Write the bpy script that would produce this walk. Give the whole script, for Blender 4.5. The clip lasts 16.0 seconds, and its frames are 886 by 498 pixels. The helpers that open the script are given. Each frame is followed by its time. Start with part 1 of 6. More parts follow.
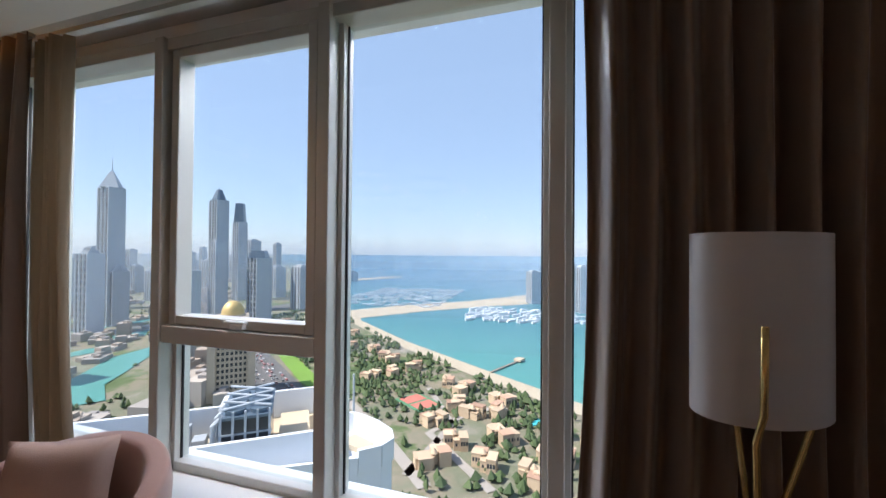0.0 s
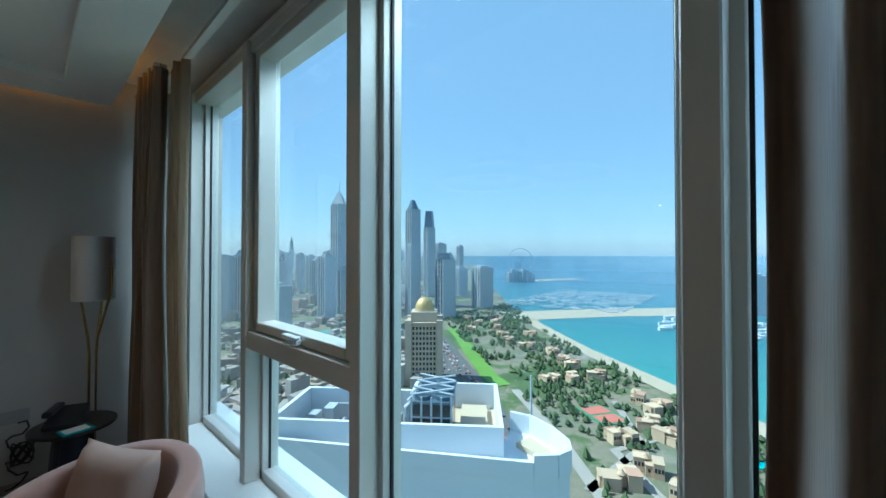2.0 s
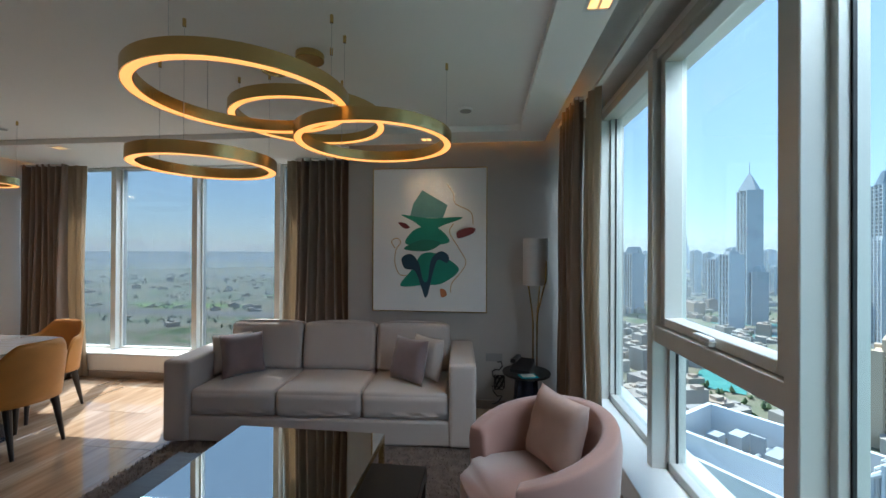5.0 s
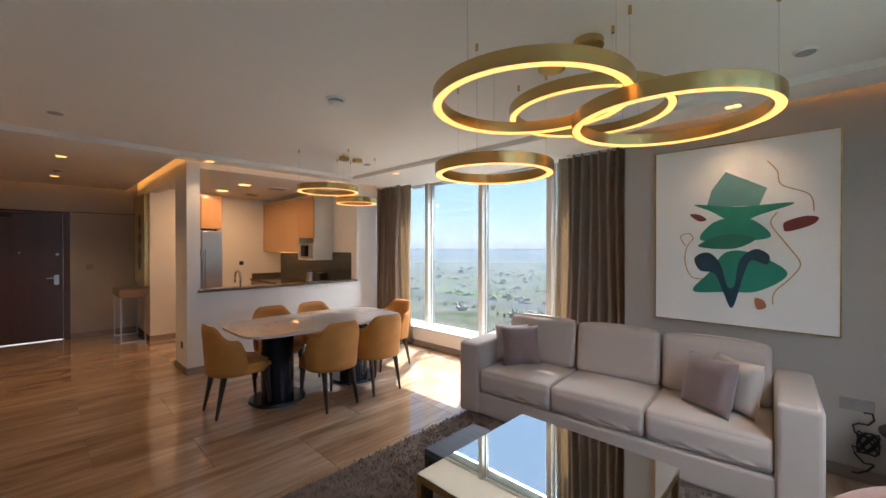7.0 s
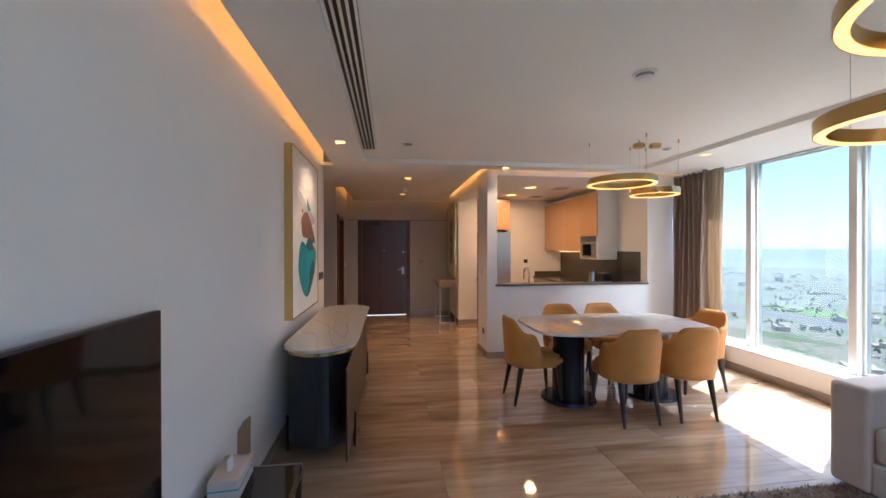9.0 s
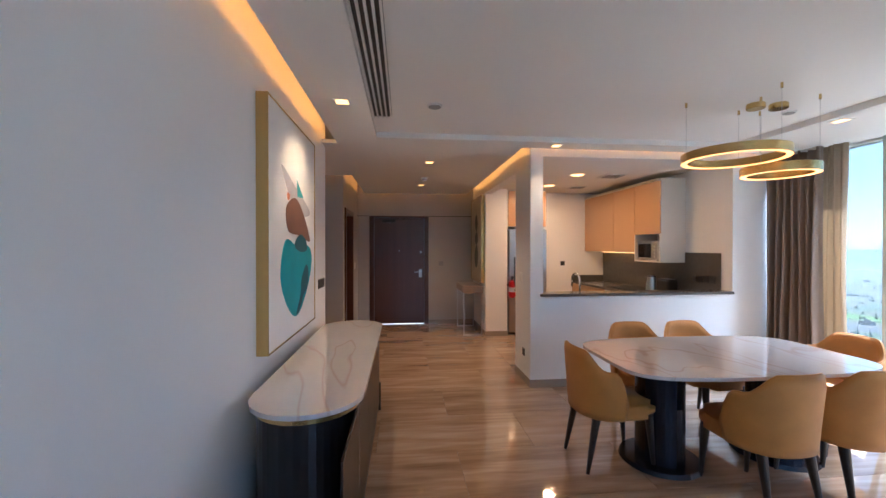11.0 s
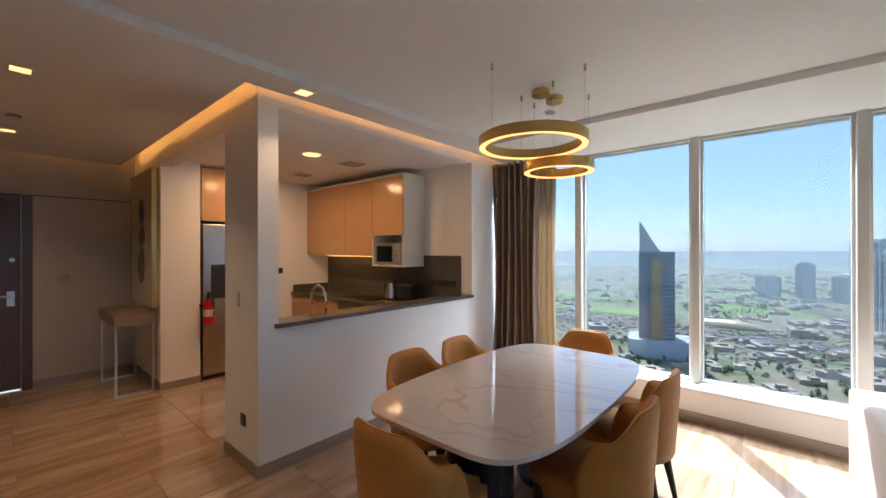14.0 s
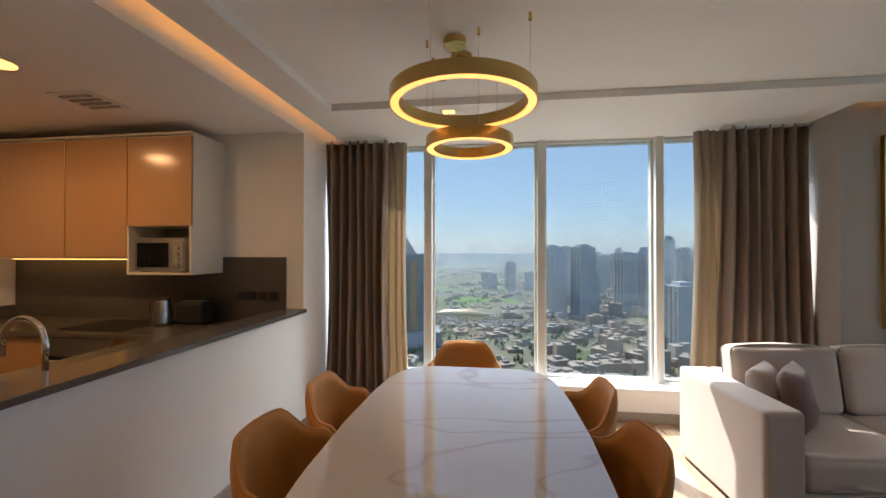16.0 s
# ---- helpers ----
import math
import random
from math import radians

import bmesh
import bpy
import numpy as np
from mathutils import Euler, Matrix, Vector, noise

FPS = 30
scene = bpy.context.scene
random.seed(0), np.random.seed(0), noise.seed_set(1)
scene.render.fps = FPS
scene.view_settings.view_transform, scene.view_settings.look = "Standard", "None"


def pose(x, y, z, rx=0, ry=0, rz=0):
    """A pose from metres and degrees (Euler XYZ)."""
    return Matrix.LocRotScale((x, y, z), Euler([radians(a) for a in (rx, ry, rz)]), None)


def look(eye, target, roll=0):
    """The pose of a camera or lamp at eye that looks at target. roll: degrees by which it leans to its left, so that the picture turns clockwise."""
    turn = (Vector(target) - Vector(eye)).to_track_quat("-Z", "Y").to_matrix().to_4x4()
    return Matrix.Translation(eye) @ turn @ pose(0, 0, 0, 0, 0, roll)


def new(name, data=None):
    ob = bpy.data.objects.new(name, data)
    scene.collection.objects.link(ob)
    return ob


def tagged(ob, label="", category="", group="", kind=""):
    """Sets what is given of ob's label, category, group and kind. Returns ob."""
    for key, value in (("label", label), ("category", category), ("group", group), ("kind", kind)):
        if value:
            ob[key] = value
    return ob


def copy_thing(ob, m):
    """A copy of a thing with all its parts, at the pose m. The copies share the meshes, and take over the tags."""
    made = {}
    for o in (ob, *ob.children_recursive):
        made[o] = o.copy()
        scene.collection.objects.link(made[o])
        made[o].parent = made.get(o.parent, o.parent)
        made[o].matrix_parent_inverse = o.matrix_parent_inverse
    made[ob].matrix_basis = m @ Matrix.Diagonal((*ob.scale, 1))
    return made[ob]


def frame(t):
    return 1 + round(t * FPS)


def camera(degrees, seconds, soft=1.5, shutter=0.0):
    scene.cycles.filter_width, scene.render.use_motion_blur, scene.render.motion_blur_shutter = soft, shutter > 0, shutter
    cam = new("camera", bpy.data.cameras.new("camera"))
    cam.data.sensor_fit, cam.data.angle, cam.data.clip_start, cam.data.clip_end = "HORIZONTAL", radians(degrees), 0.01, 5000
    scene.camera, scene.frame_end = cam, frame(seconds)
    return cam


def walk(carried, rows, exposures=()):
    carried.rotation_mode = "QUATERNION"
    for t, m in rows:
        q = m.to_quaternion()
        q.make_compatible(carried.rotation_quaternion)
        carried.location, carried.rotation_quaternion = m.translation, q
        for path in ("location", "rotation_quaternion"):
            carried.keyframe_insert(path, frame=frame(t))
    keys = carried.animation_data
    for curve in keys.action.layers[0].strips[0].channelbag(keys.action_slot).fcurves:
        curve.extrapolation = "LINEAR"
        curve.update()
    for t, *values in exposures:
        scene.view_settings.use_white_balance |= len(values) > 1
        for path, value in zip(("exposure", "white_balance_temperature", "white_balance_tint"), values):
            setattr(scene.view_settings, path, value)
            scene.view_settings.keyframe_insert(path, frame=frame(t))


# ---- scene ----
cam = camera(97.5, 16.0)
PATH = [
    (0, (1.211, 0.879, 1.517), (3.118, 1.48, 1.542), 0.5),
    (0.8, (1.59, 0.789, 1.524), (3.383, 1.675, 1.555), 0.1),
    (1.5, (1.861, 0.789, 1.526), (3.485, 1.956, 1.556), -0.1),
    (2, (1.963, 0.776, 1.529), (3.423, 2.143, 1.556), 0.0),
    (3, (2.009, 0.668, 1.569), (3.004, 2.403, 1.567), 0.7),
    (3.5, (2.004, 0.663, 1.527), (2.693, 2.541, 1.552), 0.5),
    (4, (1.979, 0.645, 1.536), (2.345, 2.611, 1.545), 0.4),
    (4.2, (1.939, 0.617, 1.539), (2.192, 2.601, 1.544), 0.4),
    (6.3, (1.711, 0.685, 1.528), (0.706, 2.414, 1.526), 0.1),
    (6.5, (1.696, 0.683, 1.538), (0.58, 2.342, 1.529), 0.1),
    (7, (1.711, 0.704, 1.544), (0.323, 2.143, 1.533), -0.0),
    (7.5, (1.729, 0.747, 1.53), (0.096, 1.901, 1.526), -0.1),
    (8, (1.713, 0.738, 1.517), (-0.106, 1.569, 1.513), -0.1),
    (8.5, (1.621, 0.668, 1.523), (-0.31, 1.186, 1.518), -0.2),
    (8.6, (1.588, 0.638, 1.523), (-0.356, 1.108, 1.517), -0.0),
    (9, (1.456, 0.601, 1.518), (-0.526, 0.872, 1.51), -0.1),
    (9.2, (1.379, 0.591, 1.536), (-0.612, 0.78, 1.518), -0.2),
    (11.3, (0.195, 0.548, 1.523), (-1.793, 0.762, 1.517), 0.1),
    (11.5, (0.09, 0.548, 1.527), (-1.89, 0.834, 1.522), -0.0),
    (12, (-0.172, 0.538, 1.517), (-2.105, 1.053, 1.516), 0.1),
    (12.5, (-0.424, 0.596, 1.524), (-2.264, 1.381, 1.519), 0.1),
    (13, (-0.643, 0.689, 1.515), (-2.347, 1.736, 1.529), 0.0),
    (13.5, (-0.864, 0.718, 1.538), (-2.385, 2.017, 1.535), 0.0),
    (14, (-1.099, 0.77, 1.525), (-2.407, 2.283, 1.527), -0.1),
    (14.5, (-1.354, 0.865, 1.536), (-2.418, 2.558, 1.534), -0.1),
    (15, (-1.591, 0.951, 1.541), (-2.404, 2.778, 1.534), -0.0),
    (16, (-2.112, 1.197, 1.497), (-2.379, 3.181, 1.511), -0.0),
]
walk(cam, [(t, look(eye, target, roll)) for t, eye, target, roll in PATH], [(0, 0.75, 6700, 20), (0.6, 0.6, 6000, 10), (1, 0.5, 5600, 0), (1.5, 0.55, 5450, -7), (2, 0.55, 5300, -8), (3.5, 0.55, 5500, -7), (4.2, 0.65, 5500, -4), (6.3, 1.65, 6500, 10), (7, 1.85, 6350, 10), (8, 2.1, 5900, 9), (9, 2.25, 5700, 9), (12, 2.35, 5100, 8), (13.2, 2.1, 5500, 8), (14, 1.8, 5900, 8), (15, 1.6, 6300, 8), (16, 1.45, 6500, 8)])

# ---- world, sun, exposure ----
SUN_EL, SUN_AZ = radians(50.5), radians(122)   # azimuth of the sun, counter-clockwise from +X
world = bpy.data.worlds.new("sky")
scene.world = world
world.use_nodes = True
wn = world.node_tree.nodes
sky = wn.new("ShaderNodeTexSky")
sky.sky_type, sky.sun_disc = "NISHITA", False
sky.sun_elevation, sky.sun_rotation = SUN_EL, radians(90) - SUN_AZ
sky.altitude, sky.air_density, sky.dust_density, sky.ozone_density = 150, 1.1, 0.3, 2.0
veil = wn.new("ShaderNodeMix")   # thin even haze over the whole sky
veil.data_type = "RGBA"
veil.inputs[0].default_value, veil.inputs[7].default_value = 0.5, (4.6, 6.6, 9.6, 1)
world.node_tree.links.new(sky.outputs[0], veil.inputs[6])
world.node_tree.links.new(veil.outputs[2], wn["Background"].inputs[0])
wn["Background"].inputs[1].default_value = 0.09
sun = new("sun", bpy.data.lights.new("sun", "SUN"))
sun.data.energy, sun.data.angle, sun.data.color = 5.0, radians(0.5), (1.0, 0.94, 0.86)
sun.matrix_world = look((0, 0, 30), (-math.cos(SUN_AZ) * 10, -math.sin(SUN_AZ) * 10, 30 - 10 * math.tan(SUN_EL)))

# added fill lamps outside, above the window heads, standing in for sky light
for name, eye, aim, wide, power in (("sea_window_fill", (3.55, 2.1, 3.55), (1.2, 2.1, 0.9), 4.4, 150), ("park_window_fill", (-1.7, 5.75, 3.55), (-1.7, 3.0, 0.9), 3.6, 220)):
    ar = new(name, bpy.data.lights.new(name, "AREA"))
    ar.data.shape, ar.data.size, ar.data.size_y, ar.data.energy, ar.data.color = "RECTANGLE", wide, 1.1, power, (0.86, 0.93, 1.0)
    ar.matrix_world = look(eye, aim)


# ---- materials ----
def mat(name, col, rough=0.6, metal=0.0, var=0.12, scale=6.0, fine=90.0, bump=0.1, stretch=(1, 1, 1), rand=0.0, coat=0.0, emit=None, power=0.0, sheen=0.0, coords="Object"):
    """A surface with variation at two scales and a fine relief."""
    m = bpy.data.materials.new(name)
    m.use_nodes = True
    n, l = m.node_tree.nodes, m.node_tree.links
    b = n["Principled BSDF"]
    b.inputs["Roughness"].default_value, b.inputs["Metallic"].default_value = rough, metal
    b.inputs["Coat Weight"].default_value, b.inputs["Sheen Weight"].default_value = coat, sheen
    co = n.new("ShaderNodeTexCoord")
    mp = n.new("ShaderNodeMapping")
    mp.inputs["Scale"].default_value = stretch
    l.new(co.outputs[coords], mp.inputs[0])
    a, f = n.new("ShaderNodeTexNoise"), n.new("ShaderNodeTexNoise")
    a.inputs["Scale"].default_value, f.inputs["Scale"].default_value = scale, fine
    a.inputs["Detail"].default_value = 4
    for t in (a, f):
        l.new(mp.outputs[0], t.inputs["Vector"])
    mx = n.new("ShaderNodeMix")
    mx.data_type = "FLOAT"
    mx.inputs[0].default_value = 0.35
    l.new(a.outputs[0], mx.inputs[2]), l.new(f.outputs[0], mx.inputs[3])
    rg = n.new("ShaderNodeMapRange")
    rg.inputs[1].default_value, rg.inputs[2].default_value = 0.25, 0.75
    rg.inputs[3].default_value, rg.inputs[4].default_value = 1 - var, 1 + var
    l.new(mx.outputs[0], rg.inputs[0])
    value = rg.outputs[0]
    if rand:
        oi, mr, mu = n.new("ShaderNodeObjectInfo"), n.new("ShaderNodeMapRange"), n.new("ShaderNodeMath")
        mr.inputs[3].default_value, mr.inputs[4].default_value = 1 - rand, 1 + rand
        mu.operation = "MULTIPLY"
        l.new(oi.outputs["Random"], mr.inputs[0]), l.new(mr.outputs[0], mu.inputs[0]), l.new(value, mu.inputs[1])
        value = mu.outputs[0]
    vm = n.new("ShaderNodeVectorMath")
    vm.operation = "SCALE"
    vm.inputs[0].default_value = col
    l.new(value, vm.inputs["Scale"]), l.new(vm.outputs[0], b.inputs["Base Color"])
    if bump:
        bp = n.new("ShaderNodeBump")
        bp.inputs["Strength"].default_value, bp.inputs["Distance"].default_value = bump, 0.004
        l.new(f.outputs[0], bp.inputs["Height"]), l.new(bp.outputs[0], b.inputs["Normal"])
    if emit:
        b.inputs["Emission Color"].default_value = (*emit, 1)
        b.inputs["Emission Strength"].default_value = power
    return m


def veined(name, base, dark, pale, rough, wave, stretch, amount=0.6, rand=0.0, coat=0.0):
    """Stone with long uneven veins; each piece is shifted by its own random number."""
    m = bpy.data.materials.new(name)
    m.use_nodes = True
    n, l = m.node_tree.nodes, m.node_tree.links
    b = n["Principled BSDF"]
    b.inputs["Roughness"].default_value, b.inputs["Coat Weight"].default_value = rough, coat
    b.inputs["Coat Roughness"].default_value = 0.04
    co, mp, oi, sh = n.new("ShaderNodeTexCoord"), n.new("ShaderNodeMapping"), n.new("ShaderNodeObjectInfo"), n.new("ShaderNodeVectorMath")
    sh.operation = "MULTIPLY_ADD"
    cb = n.new("ShaderNodeCombineXYZ")
    for k in range(3):
        l.new(oi.outputs["Random"], cb.inputs[k])
    sh.inputs[1].default_value = (7 * rand, 5 * rand, 3 * rand)
    l.new(cb.outputs[0], sh.inputs[0]), l.new(co.outputs["Object"], sh.inputs[2])
    mp.inputs["Scale"].default_value = stretch
    l.new(sh.outputs[0], mp.inputs[0])
    w, s = n.new("ShaderNodeTexNoise"), n.new("ShaderNodeTexNoise")
    w.inputs["Scale"].default_value, w.inputs["Detail"].default_value, w.inputs["Distortion"].default_value = wave, 6, 0.6
    s.inputs["Scale"].default_value, s.inputs["Detail"].default_value = wave * 5, 3
    l.new(mp.outputs[0], w.inputs["Vector"]), l.new(mp.outputs[0], s.inputs["Vector"])
    r = n.new("ShaderNodeValToRGB")
    r.color_ramp.elements[0].position, r.color_ramp.elements[0].color = 0.32, (*dark, 1)
    r.color_ramp.elements[1].position, r.color_ramp.elements[1].color = 0.68, (*pale, 1)
    e = r.color_ramp.elements.new(0.5)
    e.color = (*base, 1)
    mx = n.new("ShaderNodeMix")
    mx.data_type = "FLOAT"
    mx.inputs[0].default_value = 1 - amount
    l.new(w.outputs[0], mx.inputs[2]), l.new(s.outputs[0], mx.inputs[3])
    l.new(mx.outputs[0], r.inputs[0]), l.new(r.outputs[0], b.inputs["Base Color"])
    return m


def quartz(name):
    """Polished white stone with few thin brownish veins."""
    m = mat(name, (0.66, 0.635, 0.63), 0.03, var=0.05, scale=2.5, fine=30, bump=0, coat=0.6)
    m.node_tree.nodes["Principled BSDF"].inputs["IOR"].default_value = 2.0
    n, l = m.node_tree.nodes, m.node_tree.links
    b = n["Principled BSDF"]
    src = b.inputs["Base Color"].links[0].from_socket
    co, nz, mp = n.new("ShaderNodeTexCoord"), n.new("ShaderNodeTexNoise"), n.new("ShaderNodeMapping")
    mp.inputs["Rotation"].default_value, mp.inputs["Scale"].default_value = (0, 0, 0.7), (1.0, 2.2, 1)
    l.new(co.outputs["Object"], mp.inputs[0]), l.new(mp.outputs[0], nz.inputs["Vector"])
    nz.inputs["Scale"].default_value, nz.inputs["Detail"].default_value, nz.inputs["Distortion"].default_value = 0.5, 3, 0.7
    r = n.new("ShaderNodeValToRGB")
    r.color_ramp.elements[0].position, r.color_ramp.elements[0].color = 0.493, (0, 0, 0, 1)
    r.color_ramp.elements[1].position, r.color_ramp.elements[1].color = 0.507, (0, 0, 0, 1)
    e = r.color_ramp.elements.new(0.5)
    e.color = (0.36, 0.36, 0.36, 1)
    l.new(nz.outputs[0], r.inputs[0])
    mx = n.new("ShaderNodeMix")
    mx.data_type = "RGBA"
    l.new(r.outputs[0], mx.inputs[0]), l.new(src, mx.inputs[6])
    mx.inputs[7].default_value = (0.40, 0.19, 0.12, 1)
    l.new(mx.outputs[2], b.inputs["Base Color"])
    return m


def glass(name, tint=(1, 1, 1)):
    m = bpy.data.materials.new(name)
    m.use_nodes = True
    n, l = m.node_tree.nodes, m.node_tree.links
    n.remove(n["Principled BSDF"])
    tr, gl, mx = n.new("ShaderNodeBsdfTransparent"), n.new("ShaderNodeBsdfGlossy"), n.new("ShaderNodeMixShader")
    lw, pw, ad = n.new("ShaderNodeLayerWeight"), n.new("ShaderNodeMath"), n.new("ShaderNodeMath")
    tr.inputs[0].default_value = (*tint, 1)
    gl.inputs["Roughness"].default_value = 0.0
    lw.inputs[0].default_value = 0.5
    pw.operation, ad.operation = "POWER", "MULTIPLY_ADD"
    pw.inputs[1].default_value = 5.0
    ad.inputs[1].default_value, ad.inputs[2].default_value = 0.8, 0.02
    l.new(lw.outputs["Facing"], pw.inputs[0]), l.new(pw.outputs[0], ad.inputs[0]), l.new(ad.outputs[0], mx.inputs[0])
    l.new(tr.outputs[0], mx.inputs[1]), l.new(gl.outputs[0], mx.inputs[2])
    l.new(mx.outputs[0], n["Material Output"].inputs[0])
    return m


def fabric_sheer(name, col):
    m = mat(name, col, 0.8, var=0.15, scale=9, fine=220, bump=0.2, stretch=(1, 1, 0.1))
    n, l = m.node_tree.nodes, m.node_tree.links
    tl, ad = n.new("ShaderNodeBsdfTranslucent"), n.new("ShaderNodeMixShader")
    tl.inputs[0].default_value = (*col, 1)
    ad.inputs[0].default_value = 0.45
    l.new(n["Principled BSDF"].outputs[0], ad.inputs[1]), l.new(tl.outputs[0], ad.inputs[2])
    l.new(ad.outputs[0], n["Material Output"].inputs[0])
    return m


PAINT = mat("wall_paint", (0.83, 0.825, 0.815), 0.7, var=0.03, scale=1.5, fine=260, bump=0.06)
GREIGE = mat("greige_wallcovering", (0.42, 0.39, 0.36), 0.75, var=0.05, scale=3, fine=320, bump=0.15)
CEIL = mat("ceiling_paint", (0.84, 0.82, 0.78), 0.8, var=0.02, scale=1.2, fine=200, bump=0.04)
SLAB = mat("raw_slab", (0.5, 0.5, 0.48), 0.9)
STONE = veined("striped_marble", (0.36, 0.245, 0.16), (0.22, 0.135, 0.08), (0.49, 0.38, 0.29), 0.05, 1.3, (3.2, 0.35, 1), 0.62, 1.0, 0.6)
SKIRT = mat("skirting_stone", (0.30, 0.25, 0.21), 0.25, var=0.15, scale=3, fine=60, bump=0.02, stretch=(1, 1, 6))
SILL = mat("sill_paint", (0.72, 0.73, 0.72), 0.35, var=0.03, scale=2, fine=60, bump=0.02)
ALU = mat("powder_coated_aluminium", (0.60, 0.59, 0.55), 0.42, 0.25, var=0.03, scale=4, fine=150, bump=0.03)
GASKET = mat("black_gasket", (0.02, 0.02, 0.022), 0.6)
PANE = glass("window_glass", (0.93, 0.97, 0.97))
# tint added to dim the view outside; panes cast no shadow, sun stays full
DIMMED = glass("view_dimming_glass", (0.605, 0.625, 0.635))
DRAPE = mat("taupe_satin_drape", (0.205, 0.145, 0.108), 0.36, var=0.12, scale=8, fine=240, bump=0.12, stretch=(1, 1, 0.08), sheen=0.35)
SHEER = fabric_sheer("beige_sheer", (0.52, 0.43, 0.32))
BRASS = mat("brushed_brass", (0.60, 0.43, 0.17), 0.27, 1.0, var=0.07, scale=20, fine=150, bump=0.03, stretch=(1, 1, 12))
GLOW = mat("ring_diffuser", (0.9, 0.8, 0.6), 0.5, emit=(1.0, 0.38, 0.07), power=0.7, bump=0)
LED = mat("cove_led", (0.9, 0.8, 0.6), 0.5, emit=(1.0, 0.40, 0.085), power=3.2, bump=0)
CABLED = mat("cabinet_led", (0.9, 0.8, 0.6), 0.5, emit=(1.0, 0.45, 0.12), power=1.6, bump=0)
SPOT = mat("downlight_lens", (0.9, 0.85, 0.7), 0.4, emit=(1.0, 0.47, 0.13), power=0.95, bump=0)
WHITEP = mat("white_plastic", (0.75, 0.74, 0.72), 0.4, var=0.02, bump=0)
BLACKP = mat("black_plastic", (0.02, 0.02, 0.022), 0.35, var=0.1, bump=0.02)
SCREEN = mat("tv_screen", (0.006, 0.006, 0.008), 0.06, var=0.02, bump=0)
DARKMETAL = mat("dark_bronze_metal", (0.045, 0.038, 0.034), 0.38, 0.8, var=0.1)
SOFA = mat("beige_sofa_fabric", (0.50, 0.43, 0.385), 0.85, var=0.05, scale=5, fine=420, bump=0.35, sheen=0.2)
MAUVE = mat("mauve_velvet", (0.22, 0.155, 0.15), 0.8, var=0.12, scale=9, fine=300, bump=0.3, sheen=0.4)
BLUSH = mat("blush_velvet", (0.33, 0.185, 0.155), 0.75, var=0.08, scale=6, fine=320, bump=0.25, sheen=0.4)
CARAMEL = mat("caramel_velvet", (0.52, 0.225, 0.045), 0.62, var=0.16, scale=7, fine=260, bump=0.25, sheen=0.08, rand=0.04)
DARKWOOD = mat("espresso_wood", (0.028, 0.022, 0.02), 0.35, var=0.25, scale=5, fine=60, stretch=(1, 1, 0.15), bump=0.08)
BLUEWOOD = mat("black_stained_oak", (0.055, 0.06, 0.068), 0.3, var=0.45, scale=9, fine=70, stretch=(0.25, 3, 1), bump=0.2)
DOORWOOD = mat("mahogany_veneer", (0.075, 0.030, 0.022), 0.34, var=0.3, scale=3, fine=40, stretch=(3, 3, 0.12), bump=0.04)
NAVY = mat("navy_lacquer", (0.014, 0.017, 0.030), 0.25, 0.3, var=0.15, bump=0.02)
QUARTZ = quartz("veined_white_quartz")
MIRROR = mat("bronze_mirror", (0.80, 0.79, 0.74), 0.015, 1.0, var=0.01, bump=0)
COUNTER = mat("grey_quartz_counter", (0.095, 0.088, 0.08), 0.22, var=0.12, scale=20, fine=220, bump=0.02)
CABINET = mat("beige_gloss_cabinet", (0.47, 0.28, 0.15), 0.16, var=0.03, scale=1.5, bump=0)
CABSIDE = mat("white_cabinet_side", (0.70, 0.67, 0.60), 0.35, var=0.03, bump=0)
STEEL = mat("brushed_steel", (0.50, 0.50, 0.50), 0.28, 1.0, var=0.06, scale=8, fine=180, stretch=(1, 1, 14), bump=0.03)
CHROME = mat("chrome", (0.8, 0.8, 0.8), 0.05, 1.0, var=0.02, bump=0)
RED = mat("extinguisher_red", (0.55, 0.015, 0.02), 0.3, var=0.05, bump=0)
CANVAS = mat("canvas_white", (0.83, 0.82, 0.81), 0.8, var=0.03, scale=3, fine=300, bump=0.15)
CARD = mat("cardboard", (0.30, 0.19, 0.10), 0.85, var=0.15)
ROPE = mat("black_cable", (0.015, 0.015, 0.015), 0.5)
INK = {k: mat("paint_" + k, c, 0.7, var=0.16, scale=7, fine=120, bump=0.1) for k, c in {
    "teal": (0.02, 0.24, 0.17), "grey_teal": (0.13, 0.29, 0.29), "deep_green": (0.02, 0.17, 0.12), "navy": (0.015, 0.05, 0.085),
    "maroon": (0.17, 0.03, 0.035), "ochre": (0.50, 0.29, 0.06), "rust": (0.45, 0.17, 0.07), "brown": (0.19, 0.09, 0.06),
    "turquoise": (0.01, 0.31, 0.38), "dark_teal": (0.01, 0.10, 0.14), "pale_grey": (0.46, 0.46, 0.50), "slate": (0.10, 0.12, 0.13),
    "sand": (0.50, 0.46, 0.38)}.items()}


# ---- builders ----
def link(name, bm, material, parent=None, label="", smooth=False):
    me = bpy.data.meshes.new(name)
    if smooth:
        for f in bm.faces:
            f.smooth = True
    bm.to_mesh(me)
    bm.free()
    me.materials.append(material)
    ob = new(name, me)
    if parent is not None:
        ob.parent = parent
    if label:
        ob["label"] = label
    return ob


def part(name, bm, material, parent, label="", smooth=False):
    return link(name, bm, material, parent, label, smooth)


def thing(name, label, category, m=None, group="", kind=""):
    ob = new(name)
    ob.empty_display_size = 0.1
    if m is not None:
        ob.matrix_world = m
    return tagged(ob, label, category, group, kind)


